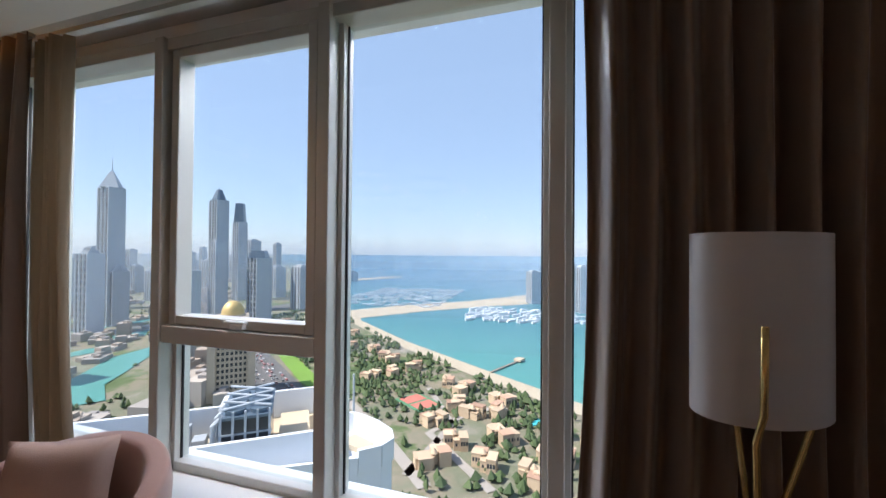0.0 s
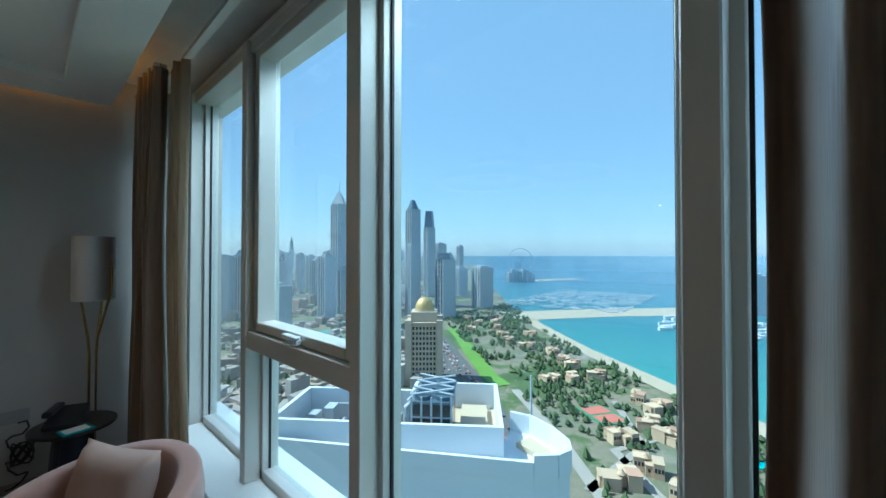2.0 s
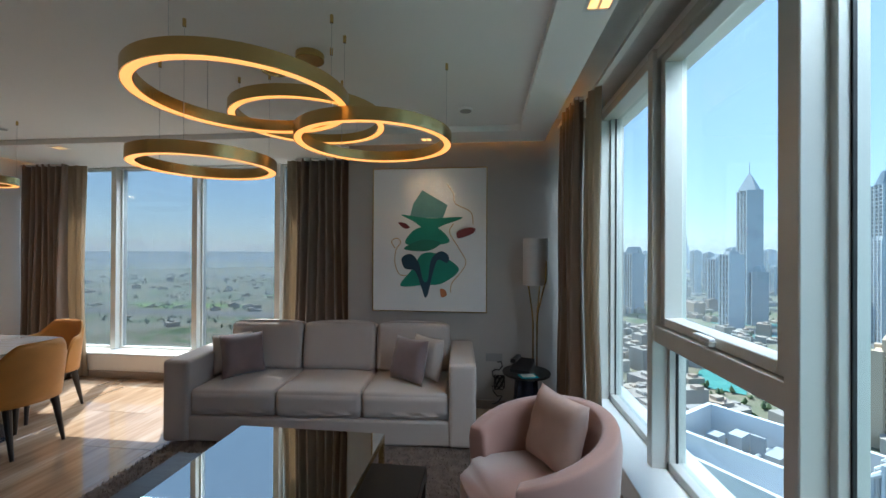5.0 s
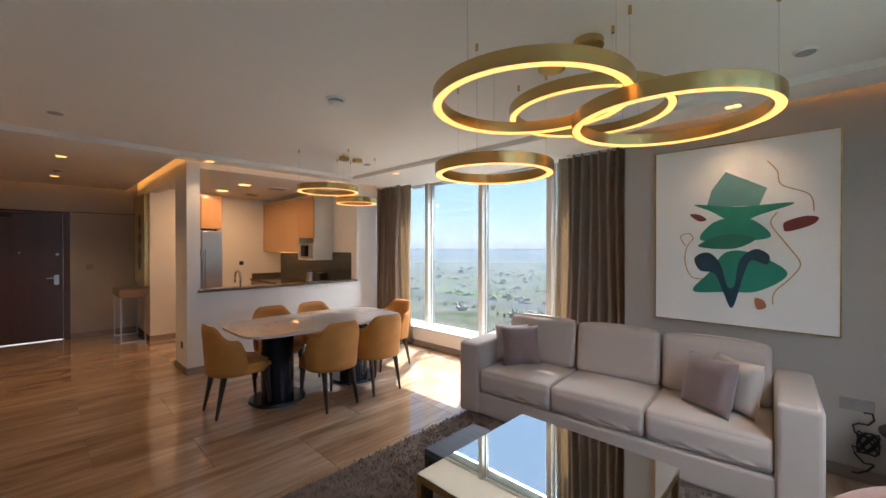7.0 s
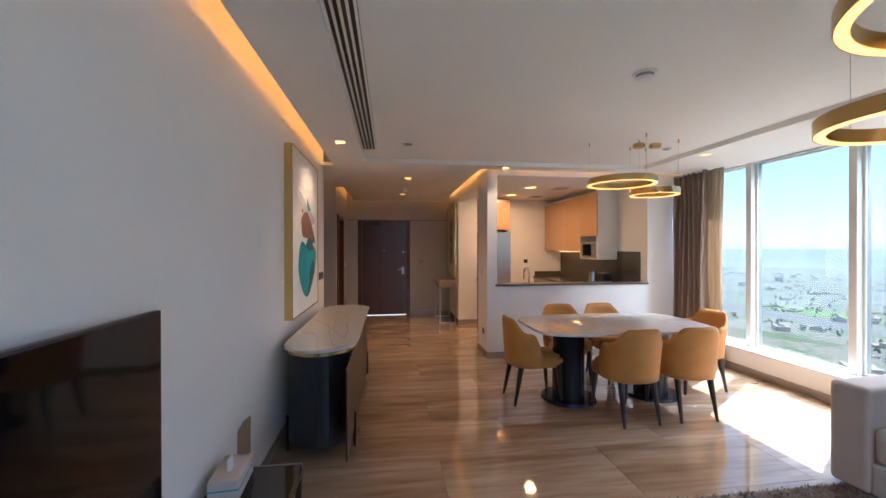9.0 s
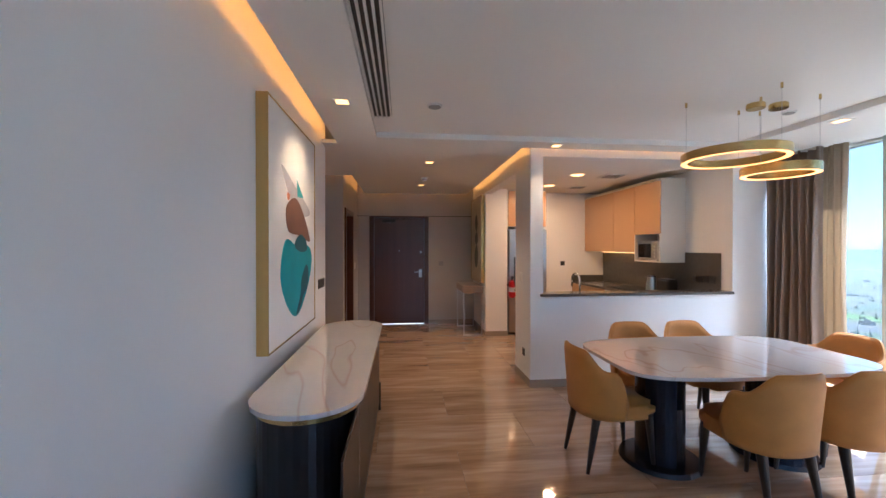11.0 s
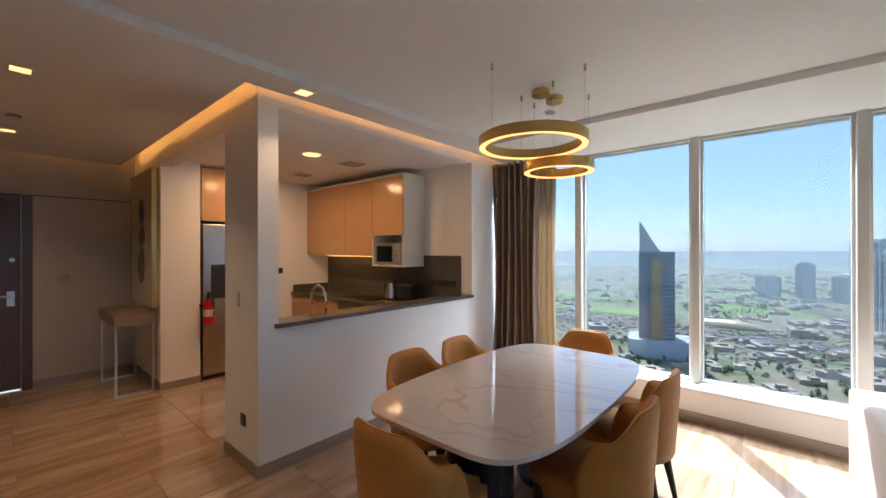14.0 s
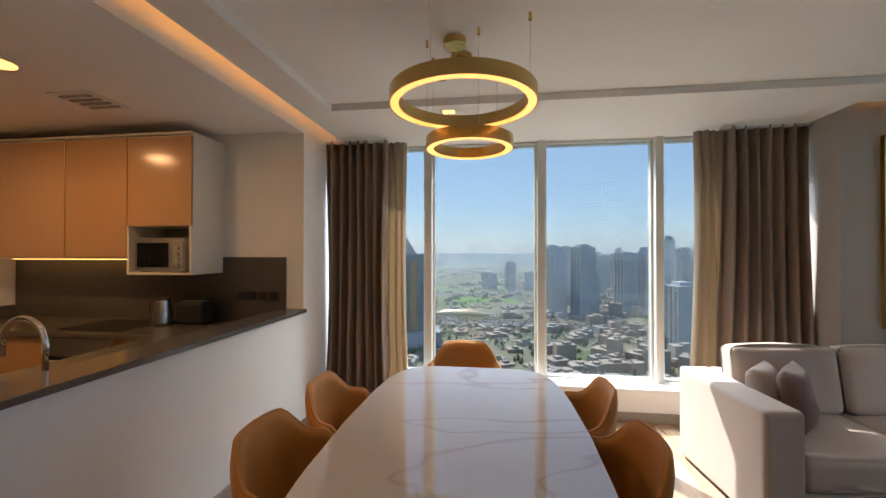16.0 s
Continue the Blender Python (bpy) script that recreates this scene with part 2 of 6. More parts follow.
def box(x0, x1, y0, y1, z0, z1, bevel=0.0, seg=2, bm=None):
    own = bm is None
    bm = bmesh.new() if own else bm
    g = bmesh.ops.create_cube(bm, size=1, matrix=Matrix.Translation(((x0 + x1) / 2, (y0 + y1) / 2, (z0 + z1) / 2)) @ Matrix.Diagonal((x1 - x0, y1 - y0, z1 - z0, 1)))
    if bevel:
        es = list({e for v in g["verts"] for e in v.link_edges})
        bmesh.ops.bevel(bm, geom=es, offset=bevel, segments=seg, affect="EDGES", profile=0.5)
    return bm


def cyl(r0, r1, z0, z1, n=24, at=(0, 0), bevel=0.0, bm=None, sx=1.0, sy=1.0):
    bm = bm or bmesh.new()
    g = bmesh.ops.create_cone(bm, cap_ends=True, segments=n, radius1=r0, radius2=r1, depth=z1 - z0,
                              matrix=Matrix.Translation((at[0], at[1], (z0 + z1) / 2)) @ Matrix.Diagonal((sx, sy, 1, 1)))
    if bevel:
        es = [e for e in {e for v in g["verts"] for e in v.link_edges} if abs(e.verts[0].co.z - e.verts[1].co.z) < 1e-6]
        bmesh.ops.bevel(bm, geom=es, offset=bevel, segments=2, affect="EDGES")
    return bm


def rod(a, b, r0, r1=None, n=10, bm=None):
    a, b = Vector(a), Vector(b)
    bm = bm or bmesh.new()
    q = (b - a).to_track_quat("Z", "Y").to_matrix().to_4x4()
    bmesh.ops.create_cone(bm, cap_ends=True, segments=n, radius1=r0, radius2=r0 if r1 is None else r1, depth=(b - a).length,
                          matrix=Matrix.Translation((a + b) / 2) @ q)
    return bm


def tube(points, r, n=8, bm=None):
    bm = bm or bmesh.new()
    pts = [Vector(p) for p in points]
    rings = []
    for i, p in enumerate(pts):
        d = (pts[min(i + 1, len(pts) - 1)] - pts[max(i - 1, 0)]).normalized()
        q = d.to_track_quat("Z", "Y").to_matrix()
        rings.append([bm.verts.new(p + q @ Vector((math.cos(2 * math.pi * k / n) * r, math.sin(2 * math.pi * k / n) * r, 0))) for k in range(n)])
    for a, b in zip(rings, rings[1:]):
        for k in range(n):
            bm.faces.new((a[k], a[(k + 1) % n], b[(k + 1) % n], b[k]))
    bm.faces.new(rings[0][::-1]), bm.faces.new(rings[-1])
    return bm


def prism(outline, z0, z1, bevel=0.0, bm=None):
    bm = bm or bmesh.new()
    lo, hi = [bm.verts.new((x, y, z0)) for x, y in outline], [bm.verts.new((x, y, z1)) for x, y in outline]
    n = len(outline)
    top = bm.faces.new(hi)
    bot = bm.faces.new(lo[::-1])
    for k in range(n):
        bm.faces.new((lo[k], lo[(k + 1) % n], hi[(k + 1) % n], hi[k]))
    if bevel:
        bmesh.ops.bevel(bm, geom=list(top.edges) + list(bot.edges), offset=bevel, segments=2, affect="EDGES")
    return bm


def superellipse(a, b, p, n=72):
    out = []
    for k in range(n):
        t = 2 * math.pi * k / n
        c, s = math.cos(t), math.sin(t)
        out.append((a * math.copysign(abs(c) ** (2 / p), c), b * math.copysign(abs(s) ** (2 / p), s)))
    return out


def stadium(length, width, n=16):
    r, h = width / 2, length / 2 - width / 2
    return [(h + r * math.cos(t), r * math.sin(t)) for t in np.linspace(-math.pi / 2, math.pi / 2, n)] + \
           [(-h + r * math.cos(t), r * math.sin(t)) for t in np.linspace(math.pi / 2, 3 * math.pi / 2, n)]


def pillow(w, h, d, n=14):
    """A stuffed cushion lying in XZ, thick along Y."""
    bm = bmesh.new()
    g = {}
    for side in (-1, 1):
        for i in range(n + 1):
            for j in range(n + 1):
                u, v = i / n * 2 - 1, j / n * 2 - 1
                edge = i in (0, n) or j in (0, n)
                if edge and side == 1:
                    continue
                t = (max(0, 1 - u ** 4) * max(0, 1 - v ** 4)) ** 0.55
                pin = 1 - 0.07 * (1 - abs(u) ** 1.5) * abs(v) ** 3
                pin2 = 1 - 0.07 * (1 - abs(v) ** 1.5) * abs(u) ** 3
                wob = 0.04 * noise.noise(Vector((u * 2.1, v * 2.1, side * 3 + w * 10)))
                g[side, i, j] = bm.verts.new((u * w / 2 * pin2, side * t * d / 2 * (1 + wob * 4), v * h / 2 * pin))
    at = lambda s, i, j: g.get((s, i, j)) or g[-1, i, j]
    for s in (-1, 1):
        for i in range(n):
            for j in range(n):
                q = [at(s, i, j), at(s, i + 1, j), at(s, i + 1, j + 1), at(s, i, j + 1)]
                bm.faces.new(q if s == -1 else q[::-1])
    return bm


def soft_box(w, d, h, r=0.05, crown=0.0, seg=4):
    """A cushion centred in x and y, standing on z = 0, with rounded edges and a crowned top."""
    bm = box(-w / 2, w / 2, -d / 2, d / 2, 0, h, 0)
    bmesh.ops.subdivide_edges(bm, edges=bm.edges[:], cuts=5, use_grid_fill=True)
    for v in bm.verts:
        u, t = v.co.x / (w / 2), v.co.y / (d / 2)
        if v.co.z > h * 0.5:
            v.co.z += crown * (1 - u * u) * (1 - t * t)
    es = [e for e in bm.edges if len(e.link_faces) == 2 and e.calc_face_angle() > 0.7]
    bmesh.ops.bevel(bm, geom=es, offset=r, segments=seg, affect="EDGES", profile=0.5)
    return bm


def setting(name, bm, material, label, category, smooth=False):
    return tagged(link(name, bm, material, smooth=smooth), label, category, kind="structure")


# ---- the rooms: walls, floor, ceiling ----
H, TRAY, TOP = 2.552, 2.604, 2.80
WX, EX = -7.315, 2.90       # entrance wall, sea window
SY, NY, PY = -0.25, 5.05, 4.45   # tv wall, park window, painting wall
KX = -3.72                  # kitchen wall, dining side


def wall(name, x0, x1, y0, y1, z0=0.0, z1=TOP, material=PAINT, label="smooth off-white painted wall"):
    return setting(name, box(x0, x1, y0, y1, z0, z1), material, label, "wall")


wall("wall_tv", -3.75, 3.1, SY - 0.2, SY, label="long pale grey painted living room wall")
wall("wall_corridor_east", -3.75, -3.55, -2.6, SY - 0.2)
wall("wall_corridor_west", -5.67, -5.47, -2.6, -0.53, label="grey painted corridor wall", material=GREIGE)
wall("wall_corridor_end", -5.67, -3.55, -2.8, -2.6)
DX0, DX1, DH = -6.52, -5.62, 2.12
wall("wall_hall_a", -5.62, -5.47, -0.53, -0.33, material=GREIGE, label="greige hall wall beside an inner door")
wall("wall_hall_b", WX, DX0, -0.53, -0.33, material=GREIGE, label="greige hall wall beside an inner door")
wall("wall_hall_c", DX0, DX1, -0.53, -0.33, DH, TOP, GREIGE, "greige wall over the inner door")
wall("wall_bath_back", WX - 0.2, -5.47, -1.4, -1.2, material=GREIGE, label="dark room wall behind the inner door")
wall("wall_bath_side", WX - 0.2, WX, -1.2, -0.53, material=GREIGE, label="side wall behind the inner door")
EY0, EY1, EH = -0.10, 1.05, 2.13
wall("wall_entrance_a", WX - 0.2, WX, -0.53, EY0, material=GREIGE, label="greige entrance wall")
wall("wall_entrance_b", WX - 0.2, WX, EY1, 2.3, material=GREIGE, label="greige entrance wall with a switch")
wall("wall_entrance_c", WX - 0.2, WX, EY0, EY1, EH, TOP, GREIGE, "greige wall over the entrance door")
wall("wall_hall_north", WX, -6.15, 1.95, 2.33, label="cream hall wall behind the console table")
wall("wall_kitchen_west", -6.95, -6.75, 2.33, 4.45, label="warm cream kitchen wall")
wall("wall_kitchen_nib", -6.75, -6.60, 3.05, 4.30, label="cream kitchen wall beside the cabinets")
wall("wall_kitchen_north", -6.75, KX, 4.30, 4.46, label="cream kitchen wall with a dark splashback")
wall("wall_pillar", -4.28, KX, 1.92, 2.06, label="off-white square wall end between hall and dining area")
wall("wall_kitchen_low", KX - 0.14, KX, 2.06, 4.30, 0, 0.985, label="white half-height kitchen wall below the hatch")
wall("wall_kitchen_head", KX - 0.14, KX, 2.06, 4.30, 2.505, TOP, label="narrow wall over the kitchen hatch")
wall("wall_kitchen_lintel", -6.15, -4.28, 1.92, 2.06, 2.43, TOP, label="lintel over the kitchen opening")
wall("wall_dining_side", KX - 0.14, KX, 4.46, 5.25, label="off-white wall beside the curtain")
wall("wall_column", 0.43, 0.63, PY + 0.2, 5.25, label="side of the wall end beside the window", material=GREIGE)
wall("wall_painting", 0.43, 3.1, PY, PY + 0.2, material=GREIGE, label="greige painted wall behind the sofa")
wall("wall_park_sill", KX, 0.43, 4.82, 5.20, 0, 0.27, label="low white wall under the window")
wall("wall_sea_sill", 2.63, 3.10, SY, PY, 0, 0.27, label="low white wall under the window")
wall("wall_park_head", KX, 0.43, 4.98, 5.25, H, TOP, label="head above the window")
wall("wall_sea_head", 2.84, 3.10, SY, PY, 2.70, TOP, label="head above the window")
setting("roof_slab", box(-7.6, 3.15, -2.85, 5.3, TOP, TOP + 0.12), SLAB, "concrete slab above the ceiling", "ceiling")
setting("floor", box(-7.6, 3.0, -2.8, 5.2, -0.12, -0.006), SKIRT, "stone floor bed under the marble tiles", "floor")

bm = bmesh.new()
for r in ((-3.57, 2.35, -0.10, 0.30), (-3.57, 2.35, 3.97, 4.30), (-3.57, 0.43, 4.30, 4.98), (-3.57, -3.33, 0.30, 3.97), (2.10, 2.35, 0.30, 3.97),
          (-7.17, -3.57, -0.18, 1.78), (-5.33, -3.57, -2.6, -0.18), (-3.57, -3.55, -0.10, -0.09)):
    box(r[0], r[1], r[2], r[3], H, H + 0.036, bm=bm)
setting("ceiling", bm, CEIL, "white plaster ceiling with lit recesses along its edges", "ceiling")
bm = box(-3.40, 2.17, 0.24, 4.04, TRAY, TRAY + 0.04)
for r in ((-3.40, 2.17, 0.24, 0.30), (-3.40, 2.17, 3.97, 4.04), (-3.40, -3.33, 0.30, 3.97), (2.10, 2.17, 0.30, 3.97)):
    box(r[0], r[1], r[2], r[3], H + 0.036, TRAY, bm=bm)
setting("ceiling_tray", bm, CEIL, "raised white plaster ceiling panel over living and dining area", "ceiling")
setting("ceiling_kitchen", box(-6.75, KX - 0.14, 2.06, 4.30, 2.52, 2.56), CEIL, "white kitchen ceiling", "ceiling")

for i, (x0, x1, y0, y1) in enumerate(((-3.70, 2.3, -0.045, -0.02), (0.5, 2.3, 4.22, 4.245), (-7.10, -7.075, -0.1, 1.7), (-7.05, -3.60, 1.70, 1.725),
                                      (-3.515, -3.49, 1.80, 4.9), (-7.05, -5.4, -0.125, -0.10), (-5.275, -5.25, -2.5, -0.15), (2.24, 2.265, 3.6, 4.2))):
    b = box(x0, x1, y0, y1, H + 0.038, H + 0.053)
    tagged(link("led_strip", b, LED), "warm LED strip lying hidden in the ceiling recess", "led strip", "cove lights")

# skirtings
for x0, x1, y0, y1 in ((-3.75, 2.63, SY, SY + 0.012), (KX, KX + 0.012, 1.92, 4.82), (-4.28, KX + 0.012, 1.908, 1.92), (KX, 0.43, 4.808, 4.82), (2.618, 2.63, SY, PY),
                       (0.43, 2.6, PY - 0.012, PY), (-6.15, -6.138, 1.95, 2.33), (WX, -6.138, 1.938, 1.95), (WX, WX + 0.012, 1.05, 1.95), (WX, DX0, -0.33, -0.318)):
    setting("baseboard", box(x0, x1, y0, y1, 0, 0.085, 0.003, 1), SKIRT, "low brown stone skirting", "baseboard")

# ---- windows ----
def mullion(parent, horizontal, c, w, d0, d1, z0, z1, face):
    """An upright bar; face 'x' lies in a plane of constant x, 'y' of constant y."""
    lo, hi = c - w / 2, c + w / 2
    b = box(d0, d1, lo, hi, z0, z1, 0.004, 1) if face == "x" else box(lo, hi, d0, d1, z0, z1, 0.004, 1)
    return part("mullion", b, ALU, parent)


win_a = tagged(new("window_1"), "floor-to-ceiling aluminium window looking over the sea", "window", kind="structure")
YS = [-0.14, 0.91, 1.965, 3.02, 4.07]
for i, y in enumerate(YS):
    mullion(win_a, False, y, 0.065, 2.765, 2.935, 0.27, 2.70, "x")
    part("mullion_cover", box(2.85, 2.94, y - 0.058, y + 0.058, 0.27, 2.70, 0.003, 1), ALU, win_a)
part("window_frame", box(2.79, 2.935, SY, PY, 2.635, 2.70, 0.004, 1), ALU, win_a)
part("window_frame", box(2.85, 2.935, SY, PY, 0.275, 0.345, 0.004, 1), ALU, win_a)
part("window_sill", box(2.60, 2.86, SY, PY, 0.27, 0.295, 0.004, 1), SILL, win_a, "wide white window sill")
edges = [SY] + YS + [PY]
for y0, y1 in zip(edges, edges[1:]):
    if y1 - y0 < 0.2:
        continue
    p = part("pane", box(2.897, 2.903, y0 + 0.056, y1 - 0.056, 0.34, 2.64), PANE, win_a)
    p.visible_shadow = False
    for a, b in ((y0 + 0.058, y0 + 0.066), (y1 - 0.066, y1 - 0.058)):
        part("gasket", box(2.885, 2.896, a, b, 0.345, 2.635), GASKET, win_a)
# opening sash with transom in one bay
s0, s1 = 2.023, 2.962
sash = part("sash", box(2.80, 2.895, s0, s0 + 0.052, 1.12, 2.635, 0.004, 1), ALU, win_a, "top-hung opening sash")
for b in (box(2.80, 2.895, s1 - 0.052, s1, 1.12, 2.635, 0.004, 1), box(2.80, 2.895, s0 + 0.052, s1 - 0.052, 2.585, 2.635, 0.004, 1), box(2.80, 2.895, s0 + 0.052, s1 - 0.052, 1.12, 1.168, 0.004, 1)):
    part("sash_rail", b, ALU, sash)
part("transom", box(2.775, 2.93, s0 - 0.02, s1 + 0.02, 1.02, 1.115, 0.004, 1), ALU, win_a, "horizontal aluminium bar below the opening sash")
part("sash_handle", box(2.765, 2.80, 2.42, 2.50, 1.125, 1.150, 0.004, 1), SILL, sash, "white sash lock")
part("lever", box(2.755, 2.785, 2.40, 2.53, 1.152, 1.168, 0.004, 1), SILL, sash)

win_b = tagged(new("window_2"), "tall white-framed window overlooking the city and golf course", "window", kind="structure")
XS = [-2.766, -1.68, -0.625]
for x in XS:
    mullion(win_b, True, x, 0.07, 4.965, 5.10, 0.27, H, "y")
    part("mullion_cover", box(x - 0.056, x + 0.056, 5.03, 5.10, 0.27, H, 0.003, 1), ALU, win_b)
part("window_frame", box(KX, 0.43, 5.0, 5.10, 2.53, H, 0.004, 1), ALU, win_b)
part("window_frame", box(KX, 0.43, 5.02, 5.10, 0.275, 0.32, 0.004, 1), ALU, win_b)
part("window_sill", box(KX, 0.43, 4.79, 5.03, 0.27, 0.297, 0.004, 1), SILL, win_b, "white window sill in sunlight")
edges = [KX] + XS + [0.43]
for x0, x1 in zip(edges, edges[1:]):
    p = part("pane", box(x0 + 0.055, x1 - 0.055, 5.047, 5.053, 0.32, 2.54), DIMMED, win_b)
    p.visible_shadow = False


# ---- curtains ----
def curtain(m, width, height, folds, seed, sheer_side, lean=0.0, sheer_w=0.16):
    """A gathered drape hanging in the XZ plane with a strip of sheer fabric at one side."""
    rnd = random.Random(seed)
    top = thing("curtain", "floor-length taupe satin curtain with a beige sheer at its edge", "curtain", m, "curtains")
    for name, w0, w1, material, amp in (("drape", -width / 2, width / 2, DRAPE, 0.062), ("sheer", 0, sheer_w + 0.12, SHEER, 0.03)):
        if name == "sheer" and not sheer_w:
            continue
        bm = bmesh.new()
        n, rows = int((w1 - w0) / 0.009), 14
        ph = [rnd.uniform(-0.9, 0.9) for _ in range(60)]
        am = [rnd.uniform(0.55, 1.25) for _ in range(60)]
        grid = []
        for j in range(rows + 1):
            z = height * j / rows
            spread = 1 + 0.05 * math.sin(z * 1.7 + seed) - 0.08 * (z / height)
            row = []
            for i in range(n + 1):
                u = i / n
                k = u * folds * (1 if name == "drape" else 0.6)
                a = am[int(k) % 60] * amp * (0.75 + 0.4 * (1 - z / height))
                y = a * math.sin(2 * math.pi * k + ph[int(k) % 60] * 0.3 + 0.5 * math.sin(z * 1.1 + k))
                x = (w0 + u * (w1 - w0)) * spread
                if name == "sheer":
                    x = sheer_side * (width / 2 - 0.12 + x + lean * (1 - z / height) * (1 - (z / height))) 
                    y += 0.075
                row.append(bm.verts.new((x, y + 0.01 * math.sin(9 * u + 2 * z), z + 0.02)))
            grid.append(row)
        for a, b in zip(grid, grid[1:]):
            for i in range(n):
                bm.faces.new((a[i], a[i + 1], b[i + 1], b[i]))
        ob = part(name, bm, material, top, "" if name == "drape" else "translucent beige sheer", smooth=True)
        so = ob.modifiers.new("cloth", "SOLIDIFY")
        so.thickness = 0.004
    bm = box(-width / 2 * 0.93, width / 2 * 0.93, -0.03, 0.03, height + 0.0, height + 0.02)
    part("curtain_track", bm, ALU, top)
    return top


curtain(pose(-3.40, 4.70, 0, 0, 0, 0), 0.62, 2.51, 7, 3, 1, 0.02)
curtain(pose(0.08, 4.70, 0, 0, 0, 0), 0.72, 2.51, 7, 8, -1, 0.02)
curtain(pose(2.52, 0.318, 0, 0, 0, -90), 1.08, 2.66, 10, 15, -1, 0.0, 0.0)
curtain(pose(2.50, 3.96, 0, 0, 0, -90), 0.76, 2.66, 7, 21, 1, 0.10, 0.18)
tagged(link("curtain_rail", box(2.58, 2.62, SY + 0.02, PY - 0.02, 2.69, 2.715), ALU), "white curtain rail in the ceiling recess", "curtain rail")


# ---- paintings ----
def blob(points, n=10):
    """A smooth closed outline through a few control points."""
    out = []
    k = len(points)
    for i in range(k):
        p0, p1, p2, p3 = (Vector((*points[(i + d) % k], 0)) for d in (-1, 0, 1, 2))
        for s in range(n):
            t = s / n
            v = 0.5 * ((2 * p1) + (p2 - p0) * t + (2 * p0 - 5 * p1 + 4 * p2 - p3) * t * t + (3 * p1 - p0 - 3 * p2 + p3) * t ** 3)
            out.append((v.x, v.y))
    return out


def canvas(name, m, w, h, depth, frame_mat, label, shapes, lines=(), board=None):
    """A framed canvas: X across, Y up, Z towards the viewer; shapes are in fractions of the canvas."""
    top = thing(name, label, "painting", m)
    board = board or CANVAS
    part("canvas", box(-w / 2 + 0.008, w / 2 - 0.008, -h / 2 + 0.008, h / 2 - 0.008, 0, depth - 0.006), board, top)
    for x0, x1, y0, y1 in ((-w / 2, -w / 2 + 0.008, -h / 2, h / 2), (w / 2 - 0.008, w / 2, -h / 2, h / 2), (-w / 2 + 0.008, w / 2 - 0.008, -h / 2, -h / 2 + 0.008), (-w / 2 + 0.008, w / 2 - 0.008, h / 2 - 0.008, h / 2)):
        part("frame", box(x0, x1, y0, y1, 0, depth), frame_mat, top)
    z = depth - 0.005
    for i, (col, smooth, pts) in enumerate(shapes):
        q = [((x - 0.5) * w, (0.5 - y) * h) for x, y in pts]
        q = blob(q) if smooth else q
        area = sum(a[0] * b[1] - b[0] * a[1] for a, b in zip(q, q[1:] + q[:1]))
        bm = prism(q if area > 0 else q[::-1], z - 0.0008, z + 0.0006 * (i + 1))
        part("painted_shape", bm, INK[col], top, col.replace("_", " ") + " painted shape")
    for col, pts in lines:
        q = [((x - 0.5) * w, (0.5 - y) * h) for x, y in pts]
        sm = []
        for i in range(len(q) - 1):
            p0, p1, p2, p3 = (Vector((*q[min(max(i + d, 0), len(q) - 1)], 0)) for d in (-1, 0, 1, 2))
            for s in range(8):
                t = s / 8
                sm.append(0.5 * ((2 * p1) + (p2 - p0) * t + (2 * p0 - 5 * p1 + 4 * p2 - p3) * t * t + (3 * p1 - p0 - 3 * p2 + p3) * t ** 3) + Vector((0, 0, z)))
        part("painted_line", tube(sm, 0.0035, 6), INK[col], top, "thin ochre painted line")
    return top


PIC_W, PIC_H = 1.136, 1.415
canvas("painting", pose(1.260, PY, 1.640, 90, 0, 0), PIC_W, PIC_H, 0.035, BRASS,
       "large white canvas with green and teal leaf shapes, thin brass frame", [
    ("grey_teal", False, [(0.44, 0.155), (0.66, 0.26), (0.62, 0.35), (0.33, 0.345), (0.36, 0.25)]),
    ("teal", True, [(0.26, 0.325), (0.5, 0.35), (0.79, 0.345), (0.62, 0.40), (0.50, 0.44), (0.36, 0.37)]),
    ("teal", True, [(0.35, 0.445), (0.45, 0.41), (0.58, 0.42), (0.68, 0.51), (0.55, 0.535), (0.30, 0.53)]),
    ("deep_green", True, [(0.28, 0.56), (0.44, 0.50), (0.60, 0.52), (0.52, 0.57), (0.40, 0.58)]),
    ("teal", True, [(0.25, 0.82), (0.36, 0.70), (0.44, 0.60), (0.58, 0.60), (0.76, 0.70), (0.62, 0.80), (0.45, 0.815)]),
    ("navy", True, [(0.26, 0.63), (0.34, 0.60), (0.41, 0.66), (0.45, 0.78), (0.49, 0.78), (0.52, 0.64), (0.60, 0.58), (0.67, 0.61), (0.66, 0.66), (0.58, 0.64), (0.54, 0.72), (0.48, 0.90), (0.43, 0.82), (0.38, 0.72), (0.29, 0.70)]),
    ("maroon", True, [(0.23, 0.38), (0.29, 0.385), (0.33, 0.415), (0.28, 0.42)]),
    ("maroon", True, [(0.75, 0.44), (0.84, 0.415), (0.90, 0.425), (0.87, 0.46), (0.76, 0.49), (0.74, 0.47)]),
    ("rust", True, [(0.60, 0.84), (0.645, 0.85), (0.655, 0.885), (0.61, 0.895)])],
    [("ochre", [(0.66, 0.12), (0.71, 0.18), (0.73, 0.25), (0.86, 0.31), (0.88, 0.40)]),
     ("ochre", [(0.20, 0.56), (0.17, 0.51), (0.22, 0.49), (0.25, 0.52), (0.21, 0.57), (0.20, 0.66), (0.24, 0.74), (0.31, 0.75)]),
     ("ochre", [(0.71, 0.39), (0.68, 0.45), (0.76, 0.56), (0.82, 0.65), (0.78, 0.72), (0.70, 0.80), (0.69, 0.87)])])
